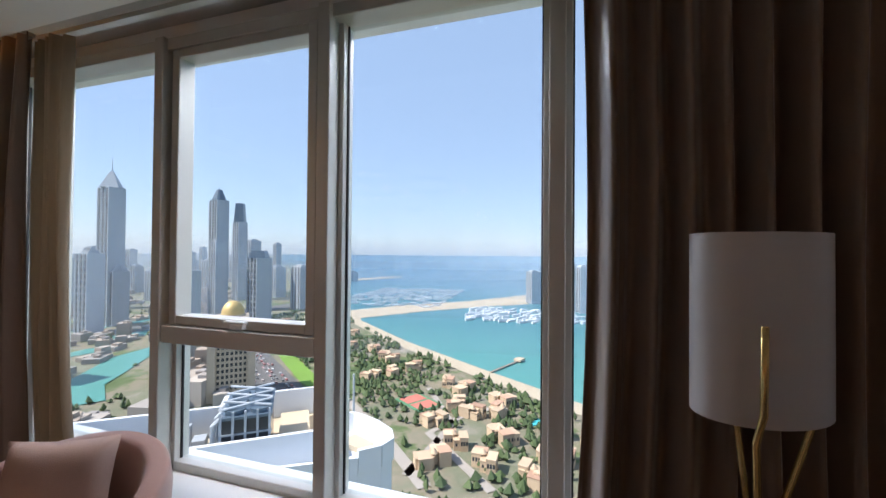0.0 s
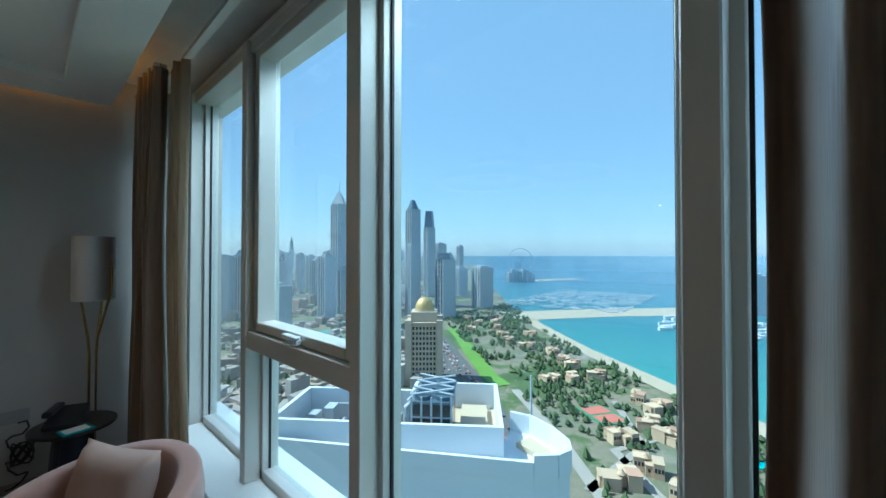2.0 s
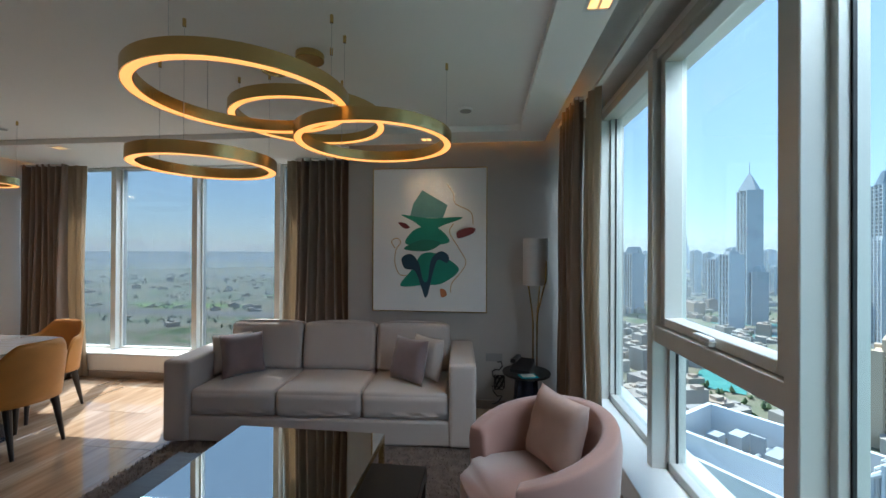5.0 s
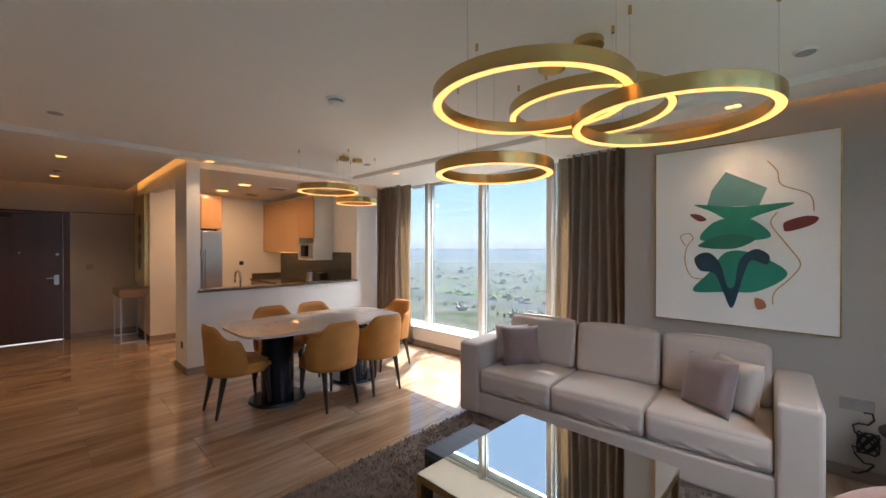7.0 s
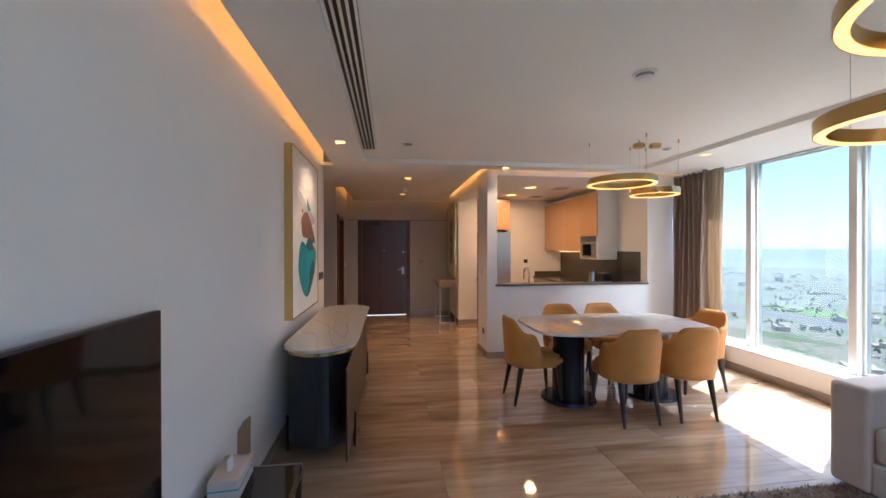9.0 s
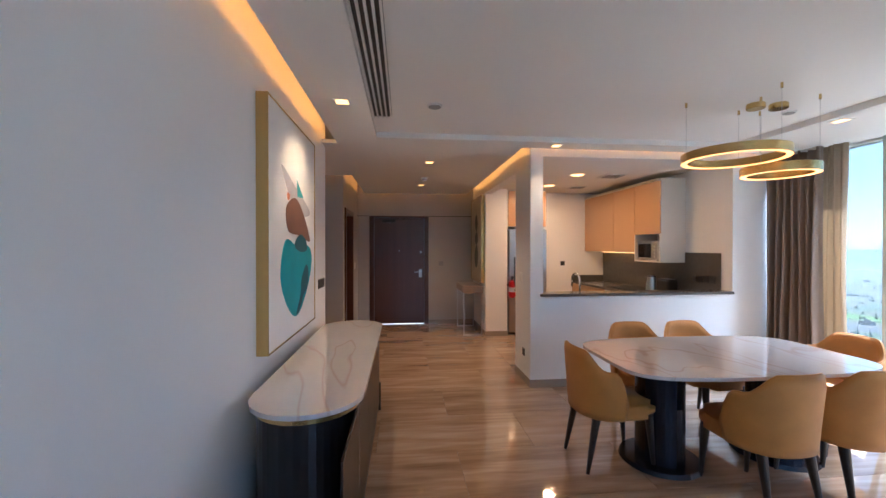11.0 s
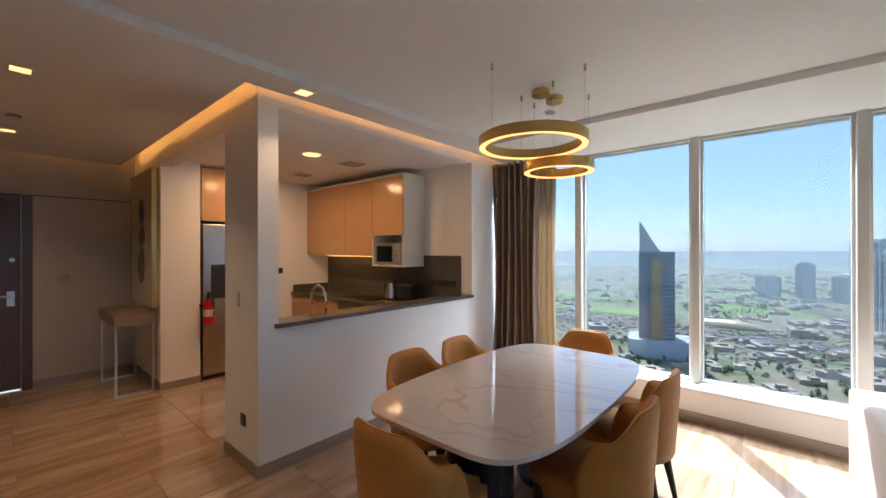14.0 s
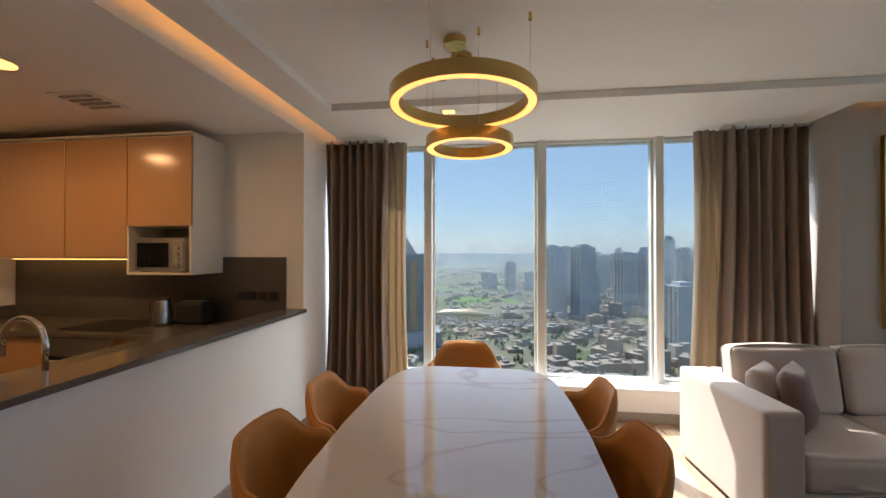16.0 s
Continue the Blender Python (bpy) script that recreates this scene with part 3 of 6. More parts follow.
canvas("painting", pose(-2.418, SY, 1.649, 90, 0, 180), 1.14, 1.45, 0.065, BRASS,
       "tall white canvas with turquoise and brown rounded shapes, deep gold frame", [
    ("pale_grey", True, [(0.22, 0.24), (0.45, 0.29), (0.85, 0.39), (0.70, 0.43), (0.45, 0.40)]),
    ("turquoise", False, [(0.52, 0.26), (0.68, 0.335), (0.54, 0.345)]),
    ("rust", True, [(0.33, 0.345), (0.37, 0.35), (0.36, 0.375), (0.33, 0.37)]),
    ("brown", True, [(0.33, 0.395), (0.5, 0.355), (0.68, 0.421), (0.85, 0.553), (0.6, 0.531), (0.36, 0.518), (0.3, 0.456)]),
    ("turquoise", True, [(0.3, 0.555), (0.55, 0.590), (0.8, 0.581), (0.9, 0.643), (0.82, 0.766), (0.62, 0.889), (0.46, 0.911), (0.28, 0.819), (0.2, 0.696)]),
    ("dark_teal", True, [(0.5, 0.555), (0.6, 0.524), (0.72, 0.546), (0.76, 0.599), (0.62, 0.612), (0.48, 0.590)]),
    ("dark_teal", True, [(0.62, 0.749), (0.74, 0.678), (0.8, 0.722), (0.77, 0.801), (0.68, 0.828), (0.56, 0.898), (0.5, 0.903), (0.6, 0.819)])])
canvas("painting", pose(-6.73, 1.95, 1.66, 90, 0, 0), 0.98, 1.52, 0.06, BRASS, "beige canvas with dark rounded slate shapes in the hall", [
    ("slate", True, [(0.40, 0.25), (0.55, 0.20), (0.66, 0.30), (0.58, 0.40), (0.42, 0.36)]),
    ("slate", True, [(0.42, 0.44), (0.60, 0.40), (0.68, 0.50), (0.55, 0.56), (0.40, 0.52)]),
    ("slate", True, [(0.36, 0.66), (0.56, 0.56), (0.68, 0.66), (0.64, 0.80), (0.48, 0.84), (0.36, 0.76)])], board=INK["sand"])


# ---- lamps ----
def ring_lamp(cx, cy, z, r, wires):
    """A hanging brass ring with a glowing underside."""
    top = thing("ring_pendant", "hanging brushed brass ring lamp glowing warm below", "pendant lamp", pose(cx, cy, z), "ring pendants")
    n, hgt, wid = 96, 0.062, 0.045
    bm = bmesh.new()
    prof = [(r - wid, 0.004), (r - wid, hgt), (r, hgt), (r, 0.0), (r - 0.004, 0.0), (r - 0.004, 0.02), (r - wid + 0.004, 0.02), (r - wid + 0.004, 0.004)]
    rings = [[bm.verts.new((p * math.cos(2 * math.pi * k / n), p * math.sin(2 * math.pi * k / n), h)) for p, h in prof] for k in range(n)]
    for a, b in zip(rings, rings[1:] + rings[:1]):
        for i in range(len(prof)):
            j = (i + 1) % len(prof)
            bm.faces.new((a[i], b[i], b[j], a[j]))
    part("ring_body", bm, BRASS, top)
    bm = bmesh.new()
    prof = [(r - 0.0045, 0.0), (r - 0.0045, 0.018), (r - wid + 0.0045, 0.018), (r - wid + 0.0045, 0.0)]
    rings = [[bm.verts.new((p * math.cos(2 * math.pi * k / n), p * math.sin(2 * math.pi * k / n), h)) for p, h in prof] for k in range(n)]
    for a, b in zip(rings, rings[1:] + rings[:1]):
        for i in range(4):
            j = (i + 1) % 4
            bm.faces.new((a[i], b[i], b[j], a[j]))
    part("diffuser", bm, GLOW, top, "glowing warm white diffuser")
    for k in range(3):
        a = wires + k * 2 * math.pi / 3
        x, y = (r - 0.02) * math.cos(a), (r - 0.02) * math.sin(a)
        part("wire", rod((x, y, hgt), (x, y, TRAY - z), 0.0012, n=6), STEEL, top)
        part("wire_fitting", cyl(0.008, 0.008, TRAY - z - 0.035, TRAY - z, 10, (x, y)), BRASS, top)
    return top


ring_lamp(0.733, 2.300, 2.200, 0.453, 0.5)
ring_lamp(0.726, 2.957, 2.319, 0.458, 1.2)
ring_lamp(1.206, 2.728, 2.115, 0.423, 0.3)
ring_lamp(0.302, 2.602, 1.976, 0.352, 0.9)
ring_lamp(-2.258, 2.962, 2.159, 0.333, 0.2)
ring_lamp(-2.252, 3.326, 2.057, 0.238, 0.8)
for x, y, r in ((0.86, 2.66, 0.075), (0.60, 2.76, 0.075), (-2.32, 3.20, 0.06), (-2.30, 3.37, 0.06)):
    tagged(link("lamp_canopy", cyl(r, r, TRAY - 0.04, TRAY, 40, (x, y), 0.004), BRASS, smooth=False), "round brass ceiling cap of the ring lamps", "lamp canopy", "lamp canopies")


def floor_lamp(m, dz=0.0):
    top = thing("floor_lamp", "slim brass floor lamp with an oval pale grey shade", "floor lamp", m, "floor lamps")
    bm = bmesh.new()
    n = 48
    el = superellipse(0.165, 0.11, 2.0, n)
    for s, flip in ((1.0, 0), (0.975, 1)):
        lo = [bm.verts.new((x * s, y * s, 1.20 + dz)) for x, y in el]
        hi = [bm.verts.new((x * s, y * s, 1.615 + dz)) for x, y in el]
        for k in range(n):
            q = (lo[k], lo[(k + 1) % n], hi[(k + 1) % n], hi[k])
            bm.faces.new(q[::-1] if flip else q)
    part("shade", bm, SHADE, top, "pale satin fabric shade", smooth=True)
    part("base_plate", cyl(0.13, 0.13, 0, 0.015, 36, bevel=0.003), BRASS, top)
    for x, y, sx, sy in ((-0.115, -0.085, -0.03, -0.02), (0.14, -0.02, 0.03, -0.01), (0.0, 0.06, 0.0, 0.02)):
        part("stem", tube([(sx, sy, 0.01), (sx, sy, 0.85 + dz), (sx * 1.3, sy * 1.4, 0.95 + dz), (x, y, 1.17 + dz), (x * 1.06, y * 1.25, 1.24 + dz), (x * 1.08, y * 1.3, 1.42 + dz)], 0.0075), BRASS, top, smooth=True)
    return top


SHADE = mat("satin_shade", (0.55, 0.53, 0.52), 0.38, 0.1, var=0.03, scale=3, fine=200, bump=0.05, stretch=(1, 1, 8))
floor_lamp(pose(2.318, 0.440, 0, 0, 0, -60), -0.045)
floor_lamp(pose(2.265, 4.24, 0, 0, 0, 75), 0.03)


def square_downlight(x, y, z, two=True):
    top = thing("downlight", "small square recessed double spotlight glowing warm", "downlight", pose(x, y, z), "ceiling spotlights")
    for sx, sy, w, h in ((0, 0.052, 0.12, 0.012), (0, -0.052, 0.12, 0.012), (0.054, 0, 0.012, 0.092), (-0.054, 0, 0.012, 0.092)):
        part("trim", box(sx - w / 2, sx + w / 2, sy - h / 2, sy + h / 2, -0.004, 0.004), WHITEP, top)
    for s in (-0.024, 0.024):
        part("lens", box(s - 0.021, s + 0.021, -0.044, 0.044, -0.002, 0.006, 0.004, 1), SPOT, top)
    return top


for x, y in ((-2.45, 0.12), (-4.36, 0.87), (-6.10, 0.85), (-3.45, 2.10), (-2.46, 4.10), (1.27, 4.16), (2.28, 2.28)):
    square_downlight(x, y, H)
    sp = new("spot_light", bpy.data.lights.new("spot_light", "SPOT"))
    sp.data.energy, sp.data.spot_size, sp.data.spot_blend, sp.data.shadow_soft_size, sp.data.color = 13 if x < -4 else 10 if y < 0.5 else 5, radians(115), 0.8, 0.04, (1.0, 0.62, 0.32)
    sp.matrix_world = pose(x, y, H - 0.012)
for x, y in ((-4.78, 2.94), (-5.72, 2.90)):
    top = thing("kitchen_downlight", "round recessed kitchen ceiling light switched on", "downlight", pose(x, y, 2.52), "kitchen lights")
    part("trim", cyl(0.105, 0.10, -0.006, 0.0, 36), WHITEP, top)
    part("lens", cyl(0.085, 0.085, -0.008, -0.0061, 36), SPOT, top)
    lt = new("kitchen_light", bpy.data.lights.new("kitchen_light", "AREA"))
    lt.data.shape, lt.data.size, lt.data.energy, lt.data.color = "DISK", 0.16, 4, (1.0, 0.55, 0.24)
    lt.matrix_world = pose(x, y, 2.505)


def detector(x, y, z, r, name, label):
    top = thing(name, label, "smoke detector" if "smoke" in name else "speaker", pose(x, y, z))
    part("base", cyl(r * 0.92, r, -0.012, 0, 32), WHITEP, top)
    if "smoke" in name:
        part("vent_ring", cyl(r * 0.62, r * 0.72, -0.03, -0.012, 32), GREYP, top)
        part("cap", cyl(r * 0.5, r * 0.74, -0.045, -0.03, 32), WHITEP, top)
    else:
        part("grille", cyl(r * 0.75, r * 0.8, -0.016, -0.012, 32), GREYP, top)
    return top


GREYP = mat("grey_plastic", (0.30, 0.30, 0.29), 0.5, var=0.1, bump=0)
detector(-0.78, 2.18, TRAY, 0.075, "smoke_detector", "white round smoke detector with dark slots")
detector(-5.45, 0.87, H, 0.06, "smoke_detector", "white round smoke detector in the hall")
detector(-2.60, 0.79, TRAY, 0.06, "ceiling_sensor", "flat white round ceiling sensor")
detector(-2.45, 3.62, TRAY, 0.05, "ceiling_sensor", "flat white round ceiling sensor")
detector(1.66, 3.58, TRAY, 0.055, "ceiling_sensor", "round recessed ceiling speaker with a grey ring")

vent = thing("ceiling_vent", "long linear air outlet with black slots", "air vent", pose(0, 0, 0))
part("backing", box(-2.86, 1.5, 0.31, 0.46, TRAY - 0.010, TRAY - 0.004), BLACKP, vent)
for k in range(5):
    y = 0.312 + k * 0.035
    part("slat", box(-2.86, 1.5, y - 0.006, y + 0.006, TRAY - 0.03, TRAY - 0.010), CEIL if k in (0, 4) else WHITEP, vent)
for x, y, s in ((-4.82, 3.47, 0.15), (-5.86, 3.44, 0.12)):
    v = thing("kitchen_vent", "small square white ceiling air grille", "air vent", pose(x, y, 2.52))
    part("frame", box(-s, s, -s, s, -0.008, 0), WHITEP, v)
    for k in range(4):
        part("slat", box(-s * 0.75, s * 0.75, -s * 0.7 + k * s * 0.42, -s * 0.7 + k * s * 0.42 + 0.03, -0.016, -0.008), GREYP, v)


# ---- dining table and chairs ----
TX, TY = -2.25, 2.83
table = thing("dining_table", "rounded white veined stone dining table on two navy pedestals", "table", pose(TX, TY, 0))
def barrel(a, b, bulge):
    """A rounded oblong whose long sides swell towards the middle."""
    return [(x * (1 + bulge * (1 - (y / b) ** 2)), y) for x, y in superellipse(a, b, 6.0, 96)]


part("tabletop", prism(barrel(0.46, 0.885, 0.13), 0.728, 0.75, 0.004), QUARTZ, table, "polished white quartz top with brown veins")
part("under_top", prism(barrel(0.40, 0.82, 0.13), 0.712, 0.7275), NAVY, table)
for s in (-0.45, 0.45):
    p = part("pedestal", cyl(0.15, 0.15, 0.03, 0.712, 40, (0, s), sx=1.2), NAVY, table, "navy oval pedestal", smooth=False)
    part("foot_plate", cyl(0.27, 0.26, 0.0, 0.03, 44, (0, s), 0.004, sx=1.0), NAVY, table)


def rim(u):
    """Height of the chair shell: a low crowned back, a dip, and wings that round down to the seat."""
    s = min(1, max(0, (u - 0.30) / 0.36))
    return 0.825 - 0.12 * s * s * (3 - 2 * s) - 0.02 * u * u - 0.20 * max(0, (u - 0.76) / 0.24) ** 2.4


def dining_chair(m):
    top = thing("dining_chair", "caramel velvet dining chair with curved back and black tapered legs", "chair", m, "chairs round the table")
    bm = prism([(x, y + 0.045) for x, y in superellipse(0.228, 0.245, 3.4, 40)], 0.365, 0.465, 0.032)
    part("seat", bm, CARAMEL, top, smooth=True)
    # back shell: wraps the rear half, higher in the middle
    bm = bmesh.new()
    n, rows = 30, 9
    g = {}
    for lay in (0, 1):
        for i in range(n + 1):
            a = math.pi * (-0.02 + 1.04 * i / n)
            u = abs(2 * i / n - 1)
            topz = rim(u)
            lowz = 0.37
            for j in range(rows + 1):
                t = j / rows
                z = lowz + (topz - lowz) * t
                flare = 1 + 0.13 * t
                r = (0.245 if lay else 0.208) * flare
                sq = 1 + 0.06 * math.sin(2 * a) ** 2
                thick = 0.0 if not (t > 0.93 or u > 0.95) else (-0.008 if lay else 0.008)
                g[lay, i, j] = bm.verts.new(((r + thick) * math.cos(a) * sq, -(r + thick) * math.sin(a) * sq * 0.98 - 0.015, z))
    for i in range(n):
        for j in range(rows):
            bm.faces.new((g[1, i, j], g[1, i, j + 1], g[1, i + 1, j + 1], g[1, i + 1, j]))
            bm.faces.new((g[0, i, j], g[0, i + 1, j], g[0, i + 1, j + 1], g[0, i, j + 1]))
        bm.faces.new((g[1, i, rows], g[0, i, rows], g[0, i + 1, rows], g[1, i + 1, rows]))
        bm.faces.new((g[1, i + 1, 0], g[0, i + 1, 0], g[0, i, 0], g[1, i, 0]))
    for i in (0, n):
        for j in range(rows):
            q = (g[1, i, j], g[0, i, j], g[0, i, j + 1], g[1, i, j + 1])
            bm.faces.new(q if i == 0 else q[::-1])
    part("backrest", bm, CARAMEL, top, smooth=True)
    pts = []
    for i in range(n + 1):
        a = math.pi * (-0.02 + 1.04 * i / n)
        u = abs(2 * i / n - 1)
        r, sq = 0.2275 * 1.13, 1 + 0.06 * math.sin(2 * a) ** 2
        pts.append((r * math.cos(a) * sq, -r * math.sin(a) * sq * 0.98 - 0.015, rim(u) + 0.001))
    part("piping", tube(pts, 0.006, 6), CARAMEL, top, smooth=True)
    for x in (-0.16, 0.16):
        part("leg", rod((x * 1.05, -0.235, 0), (x * 0.95, -0.16, 0.38), 0.012, 0.029, 12), DARKWOOD, top)
        part("leg", rod((x * 1.08, 0.245, 0), (x, 0.215, 0.375), 0.012, 0.029, 12), DARKWOOD, top)
    return top


ch = dining_chair(pose(-2.30, 2.01, 0, 0, 0, 2))
for x, y, a in ((-1.79, 2.70, 92), (-1.80, 3.26, 88), (-2.33, 3.85, 180), (-2.79, 2.62, -91), (-2.79, 3.16, -88)):
    copy_thing(ch, pose(x, y, 0, 0, 0, a))


# ---- sofa group ----
def sofa(m):
    """Origin at the front left floor corner; x along the front, y to the back."""
    top = thing("sofa", "three-seat beige fabric sofa with boxy arms", "sofa", m)
    L, D = 2.47, 0.84
    part("base", box(0.20, L - 0.20, 0.015, D, 0.02, 0.22, 0.02), SOFA, top)
    part("back", box(0.20, L - 0.20, D - 0.2, D, 0.22, 0.66, 0.03, 3), SOFA, top)
    for x0, x1 in ((0, 0.21), (L - 0.21, L)):
        part("arm", box(x0, x1, 0, D, 0.02, 0.66, 0.028, 3), SOFA, top)
    w = (L - 0.42) / 3
    for k in range(3):
        c = 0.21 + w * (k + 0.5)
        s = part("seat_cushion", soft_box(w - 0.008, 0.64, 0.21, 0.035, 0.025), SOFA, top, smooth=True)
        s.location = (c, 0.335, 0.222)
        b = part("back_cushion", soft_box(w - 0.012, 0.17, 0.43, 0.05, 0.02), SOFA, top, smooth=True)
        b.matrix_basis = pose(c, 0.60, 0.43, -9, 0, 0)
    for x in (0.1, L - 0.1):
        for y in (0.08, D - 0.08):
            part("foot", box(x - 0.03, x + 0.03, y - 0.03, y + 0.03, 0, 0.02), DARKWOOD, top)
    return top


SM = pose(-0.715, 3.44, 0, 0, 0, 4.0)
sofa(SM)


for mt, lab, w, m in ((MAUVE, "mauve velvet cushion leaning on the sofa", 0.36, SM @ pose(0.45, 0.36, 0.62, -14, 0, 46)),
                      (SOFA, "beige cushion behind the mauve one on the sofa", 0.34, SM @ pose(0.32, 0.44, 0.615, -12, 0, 44)),
                      (MAUVE, "mauve velvet cushion leaning on a beige one", 0.36, SM @ pose(1.92, 0.27, 0.62, -14, 0, -36)),
                      (SOFA, "beige cushion leaning in the sofa corner", 0.35, SM @ pose(2.06, 0.38, 0.615, -12, 0, -42))):
    ob = tagged(link("cushion", pillow(w, w, 0.15), mt, smooth=True), lab, "cushion", "sofa cushions")
    ob.matrix_world = m


def armchair(m):
    """A tub chair that opens towards +X."""
    top = thing("armchair", "blush pink velvet tub armchair by the window", "armchair", m)
    bm = bmesh.new()
    n, rows = 44, 8
    g = {}
    for lay in (0, 1):
        for i in range(n + 1):
            a = radians(52 + 256 * i / n)
            u = abs(2 * i / n - 1)
            topz = 0.735 - 0.17 * u ** 1.8
            for j in range(rows + 1):
                t = j / rows
                z = (0.07 if lay else 0.30) + (topz - (0.07 if lay else 0.30)) * t
                r = (0.375 + 0.02 * t - 0.02 * (1 - t) ** 2) if lay else 0.275 + 0.02 * t
                if t > 0.9:
                    r += -0.014 if lay else 0.014
                g[lay, i, j] = bm.verts.new((r * math.cos(a) * 1.02, r * math.sin(a), z))
    for i in range(n):
        for j in range(rows):
            bm.faces.new((g[1, i, j], g[1, i + 1, j], g[1, i + 1, j + 1], g[1, i, j + 1]))
            bm.faces.new((g[0, i, j], g[0, i, j + 1], g[0, i + 1, j + 1], g[0, i + 1, j]))
        bm.faces.new((g[1, i, rows], g[1, i + 1, rows], g[0, i + 1, rows], g[0, i, rows]))
        bm.faces.new((g[1, i + 1, 0], g[1, i, 0], g[0, i, 0], g[0, i + 1, 0]))
    for i in (0, n):
        for j in range(rows):
            q = (g[1, i, j], g[1, i, j + 1], g[0, i, j + 1], g[0, i, j])
            bm.faces.new(q if i == 0 else q[::-1])
    ob = part("tub_back", bm, BLUSH, top, smooth=True)
    bv = ob.modifiers.new("round", "BEVEL")
    bv.width, bv.segments, bv.limit_method, bv.angle_limit = 0.025, 3, "ANGLE", radians(45)
    part("seat_cushion", prism(superellipse(0.30, 0.255, 2.8, 44), 0.27, 0.42, 0.035), BLUSH, top, smooth=True).location = (0.06, 0, 0)
    part("seat_base", cyl(0.34, 0.345, 0.06, 0.275, 44), BLUSH, top)
    part("plinth", cyl(0.28, 0.28, 0.0, 0.06, 40), BRASS, top, "brass plinth")
    return top


AM = pose(2.06, 2.60, 0, 0, 0, 200)
armchair(AM)
ob = tagged(link("cushion", pillow(0.38, 0.38, 0.14), BLUSHPALE := mat("pale_blush_weave", (0.40, 0.28, 0.24), 0.85, var=0.1, fine=300, bump=0.3), smooth=True), "pale blush woven cushion in the armchair", "cushion")
ob.matrix_world = AM @ pose(-0.15, -0.06, 0.605, -16, 0, 98)

# rug
rug = thing("rug", "shaggy mottled brown rug under the sofa group", "rug", pose(0, 0, 0))
RUG = mat("shaggy_rug", (0.145, 0.108, 0.09), 0.95, var=0.55, scale=16, fine=70, bump=0.9)
bm = box(-0.65, 2.35, 0.85, 3.95, 0.0, 0.012, 0.004, 1)
part("rug_base", bm, RUG, rug)
rnd = random.Random(5)
vs, fs = [], []
for k in range(26000):
    x, y = rnd.uniform(-0.655, 1.9), rnd.uniform(1.0, 3.75)
    a, h, w = rnd.uniform(0, 6.28), rnd.uniform(0.010, 0.024), 0.004
    dx, dy = math.cos(a) * w, math.sin(a) * w
    lx, ly = rnd.uniform(-0.012, 0.012), rnd.uniform(-0.012, 0.012)
    b = len(vs)
    vs += [(x - dx, y - dy, 0.011), (x + dx, y + dy, 0.011), (x + lx, y + ly, 0.012 + h)]
    fs.append((b, b + 1, b + 2))
me = bpy.data.meshes.new("pile")
me.from_pydata(vs, [], fs)
m2 = mat("rug_pile", (0.20, 0.15, 0.125), 0.95, var=0.6, scale=16, fine=60, bump=0)
me.materials.append(m2)
pl = new("pile", me)
pl.parent = rug
tagged(pl, "loose brown pile tufts", kind="stuff")


def low_table(name, label, x0, x1, y0, y1, z, top_mat, frame_mat, t=0.03, leg=0.035):
    top = thing(name, label, "coffee table", pose((x0 + x1) / 2, (y0 + y1) / 2, 0.012), "nested coffee tables")
    w, d = (x1 - x0) / 2, (y1 - y0) / 2
    z -= 0.012
    part("tabletop", box(-w, w, -d, d, z - t, z, 0.003, 1), top_mat, top)
    for sx in (-1, 1):
        for sy in (-1, 1):
            part("leg", box(*sorted((sx * w, sx * (w - leg))), *sorted((sy * d, sy * (d - leg))), 0, z - t), frame_mat, top)
    for sy in (-1, 1):
        part("rail", box(-w + leg, w - leg, *sorted((sy * d, sy * (d - leg * 0.7))), z - t - 0.03, z - t), frame_mat, top)
    for sx in (-1, 1):
        part("rail", box(*sorted((sx * w, sx * (w - leg * 0.7))), -d + leg, d - leg, z - t - 0.03, z - t), frame_mat, top)
    return top


mt = low_table("coffee_table", "square mirror-topped coffee table with a brass edge", 0.28, 1.21, 2.0, 2.955, 0.42, MIRROR, BRASS, 0.012, 0.03)
low_table("side_coffee_table", "small dark oak nesting table beside the mirrored one", 0.04, 0.50, 2.28, 2.73, 0.352, BLUEWOOD, DARKWOOD)
low_table("side_coffee_table", "small dark nesting table by the armchair", 1.18, 1.50, 2.30, 2.745, 0.355, DARKMETAL, DARKMETAL)

# side table with phone
st = thing("side_table", "small round black side table on a drum foot", "side table", pose(2.16, 3.98, 0))
part("tabletop", cyl(0.20, 0.20, 0.50, 0.52, 40, bevel=0.004), DARKMETAL, st)
part("pedestal", cyl(0.13, 0.09, 0.0, 0.50, 36), NAVY, st)
ph = thing("telephone", "black desk telephone on the side table", "telephone", pose(2.13, 4.0, 0.52, 0, 0, -20))
bm = prism([(-0.09, 0.0), (0.09, 0.0), (0.09, 0.025), (-0.09, 0.085)], -0.085, 0.085, 0.006)
bmesh.ops.rotate(bm, verts=bm.verts[:], matrix=Matrix.Rotation(radians(90), 3, "X"))
bmesh.ops.rotate(bm, verts=bm.verts[:], matrix=Matrix.Rotation(radians(-90), 3, "Z"))
part("body", bm, BLACKP, ph)
part("handset", box(-0.082, -0.035, -0.10, 0.10, 0.075, 0.11, 0.014, 3), BLACKP, ph)
for i in range(4):
    for j in range(3):
        y0, x0 = -0.055 + i * 0.028, -0.005 + j * 0.028
        part("key", box(x0, x0 + 0.02, -y0 - 0.02, -y0, 0.055 - i * 0.009, 0.066 - i * 0.009, 0.003, 1), GREYP, ph)
bk = thing("magazine", "blue and white magazine lying on the rug side", "magazine", pose(1.80, 3.16, 0.30))
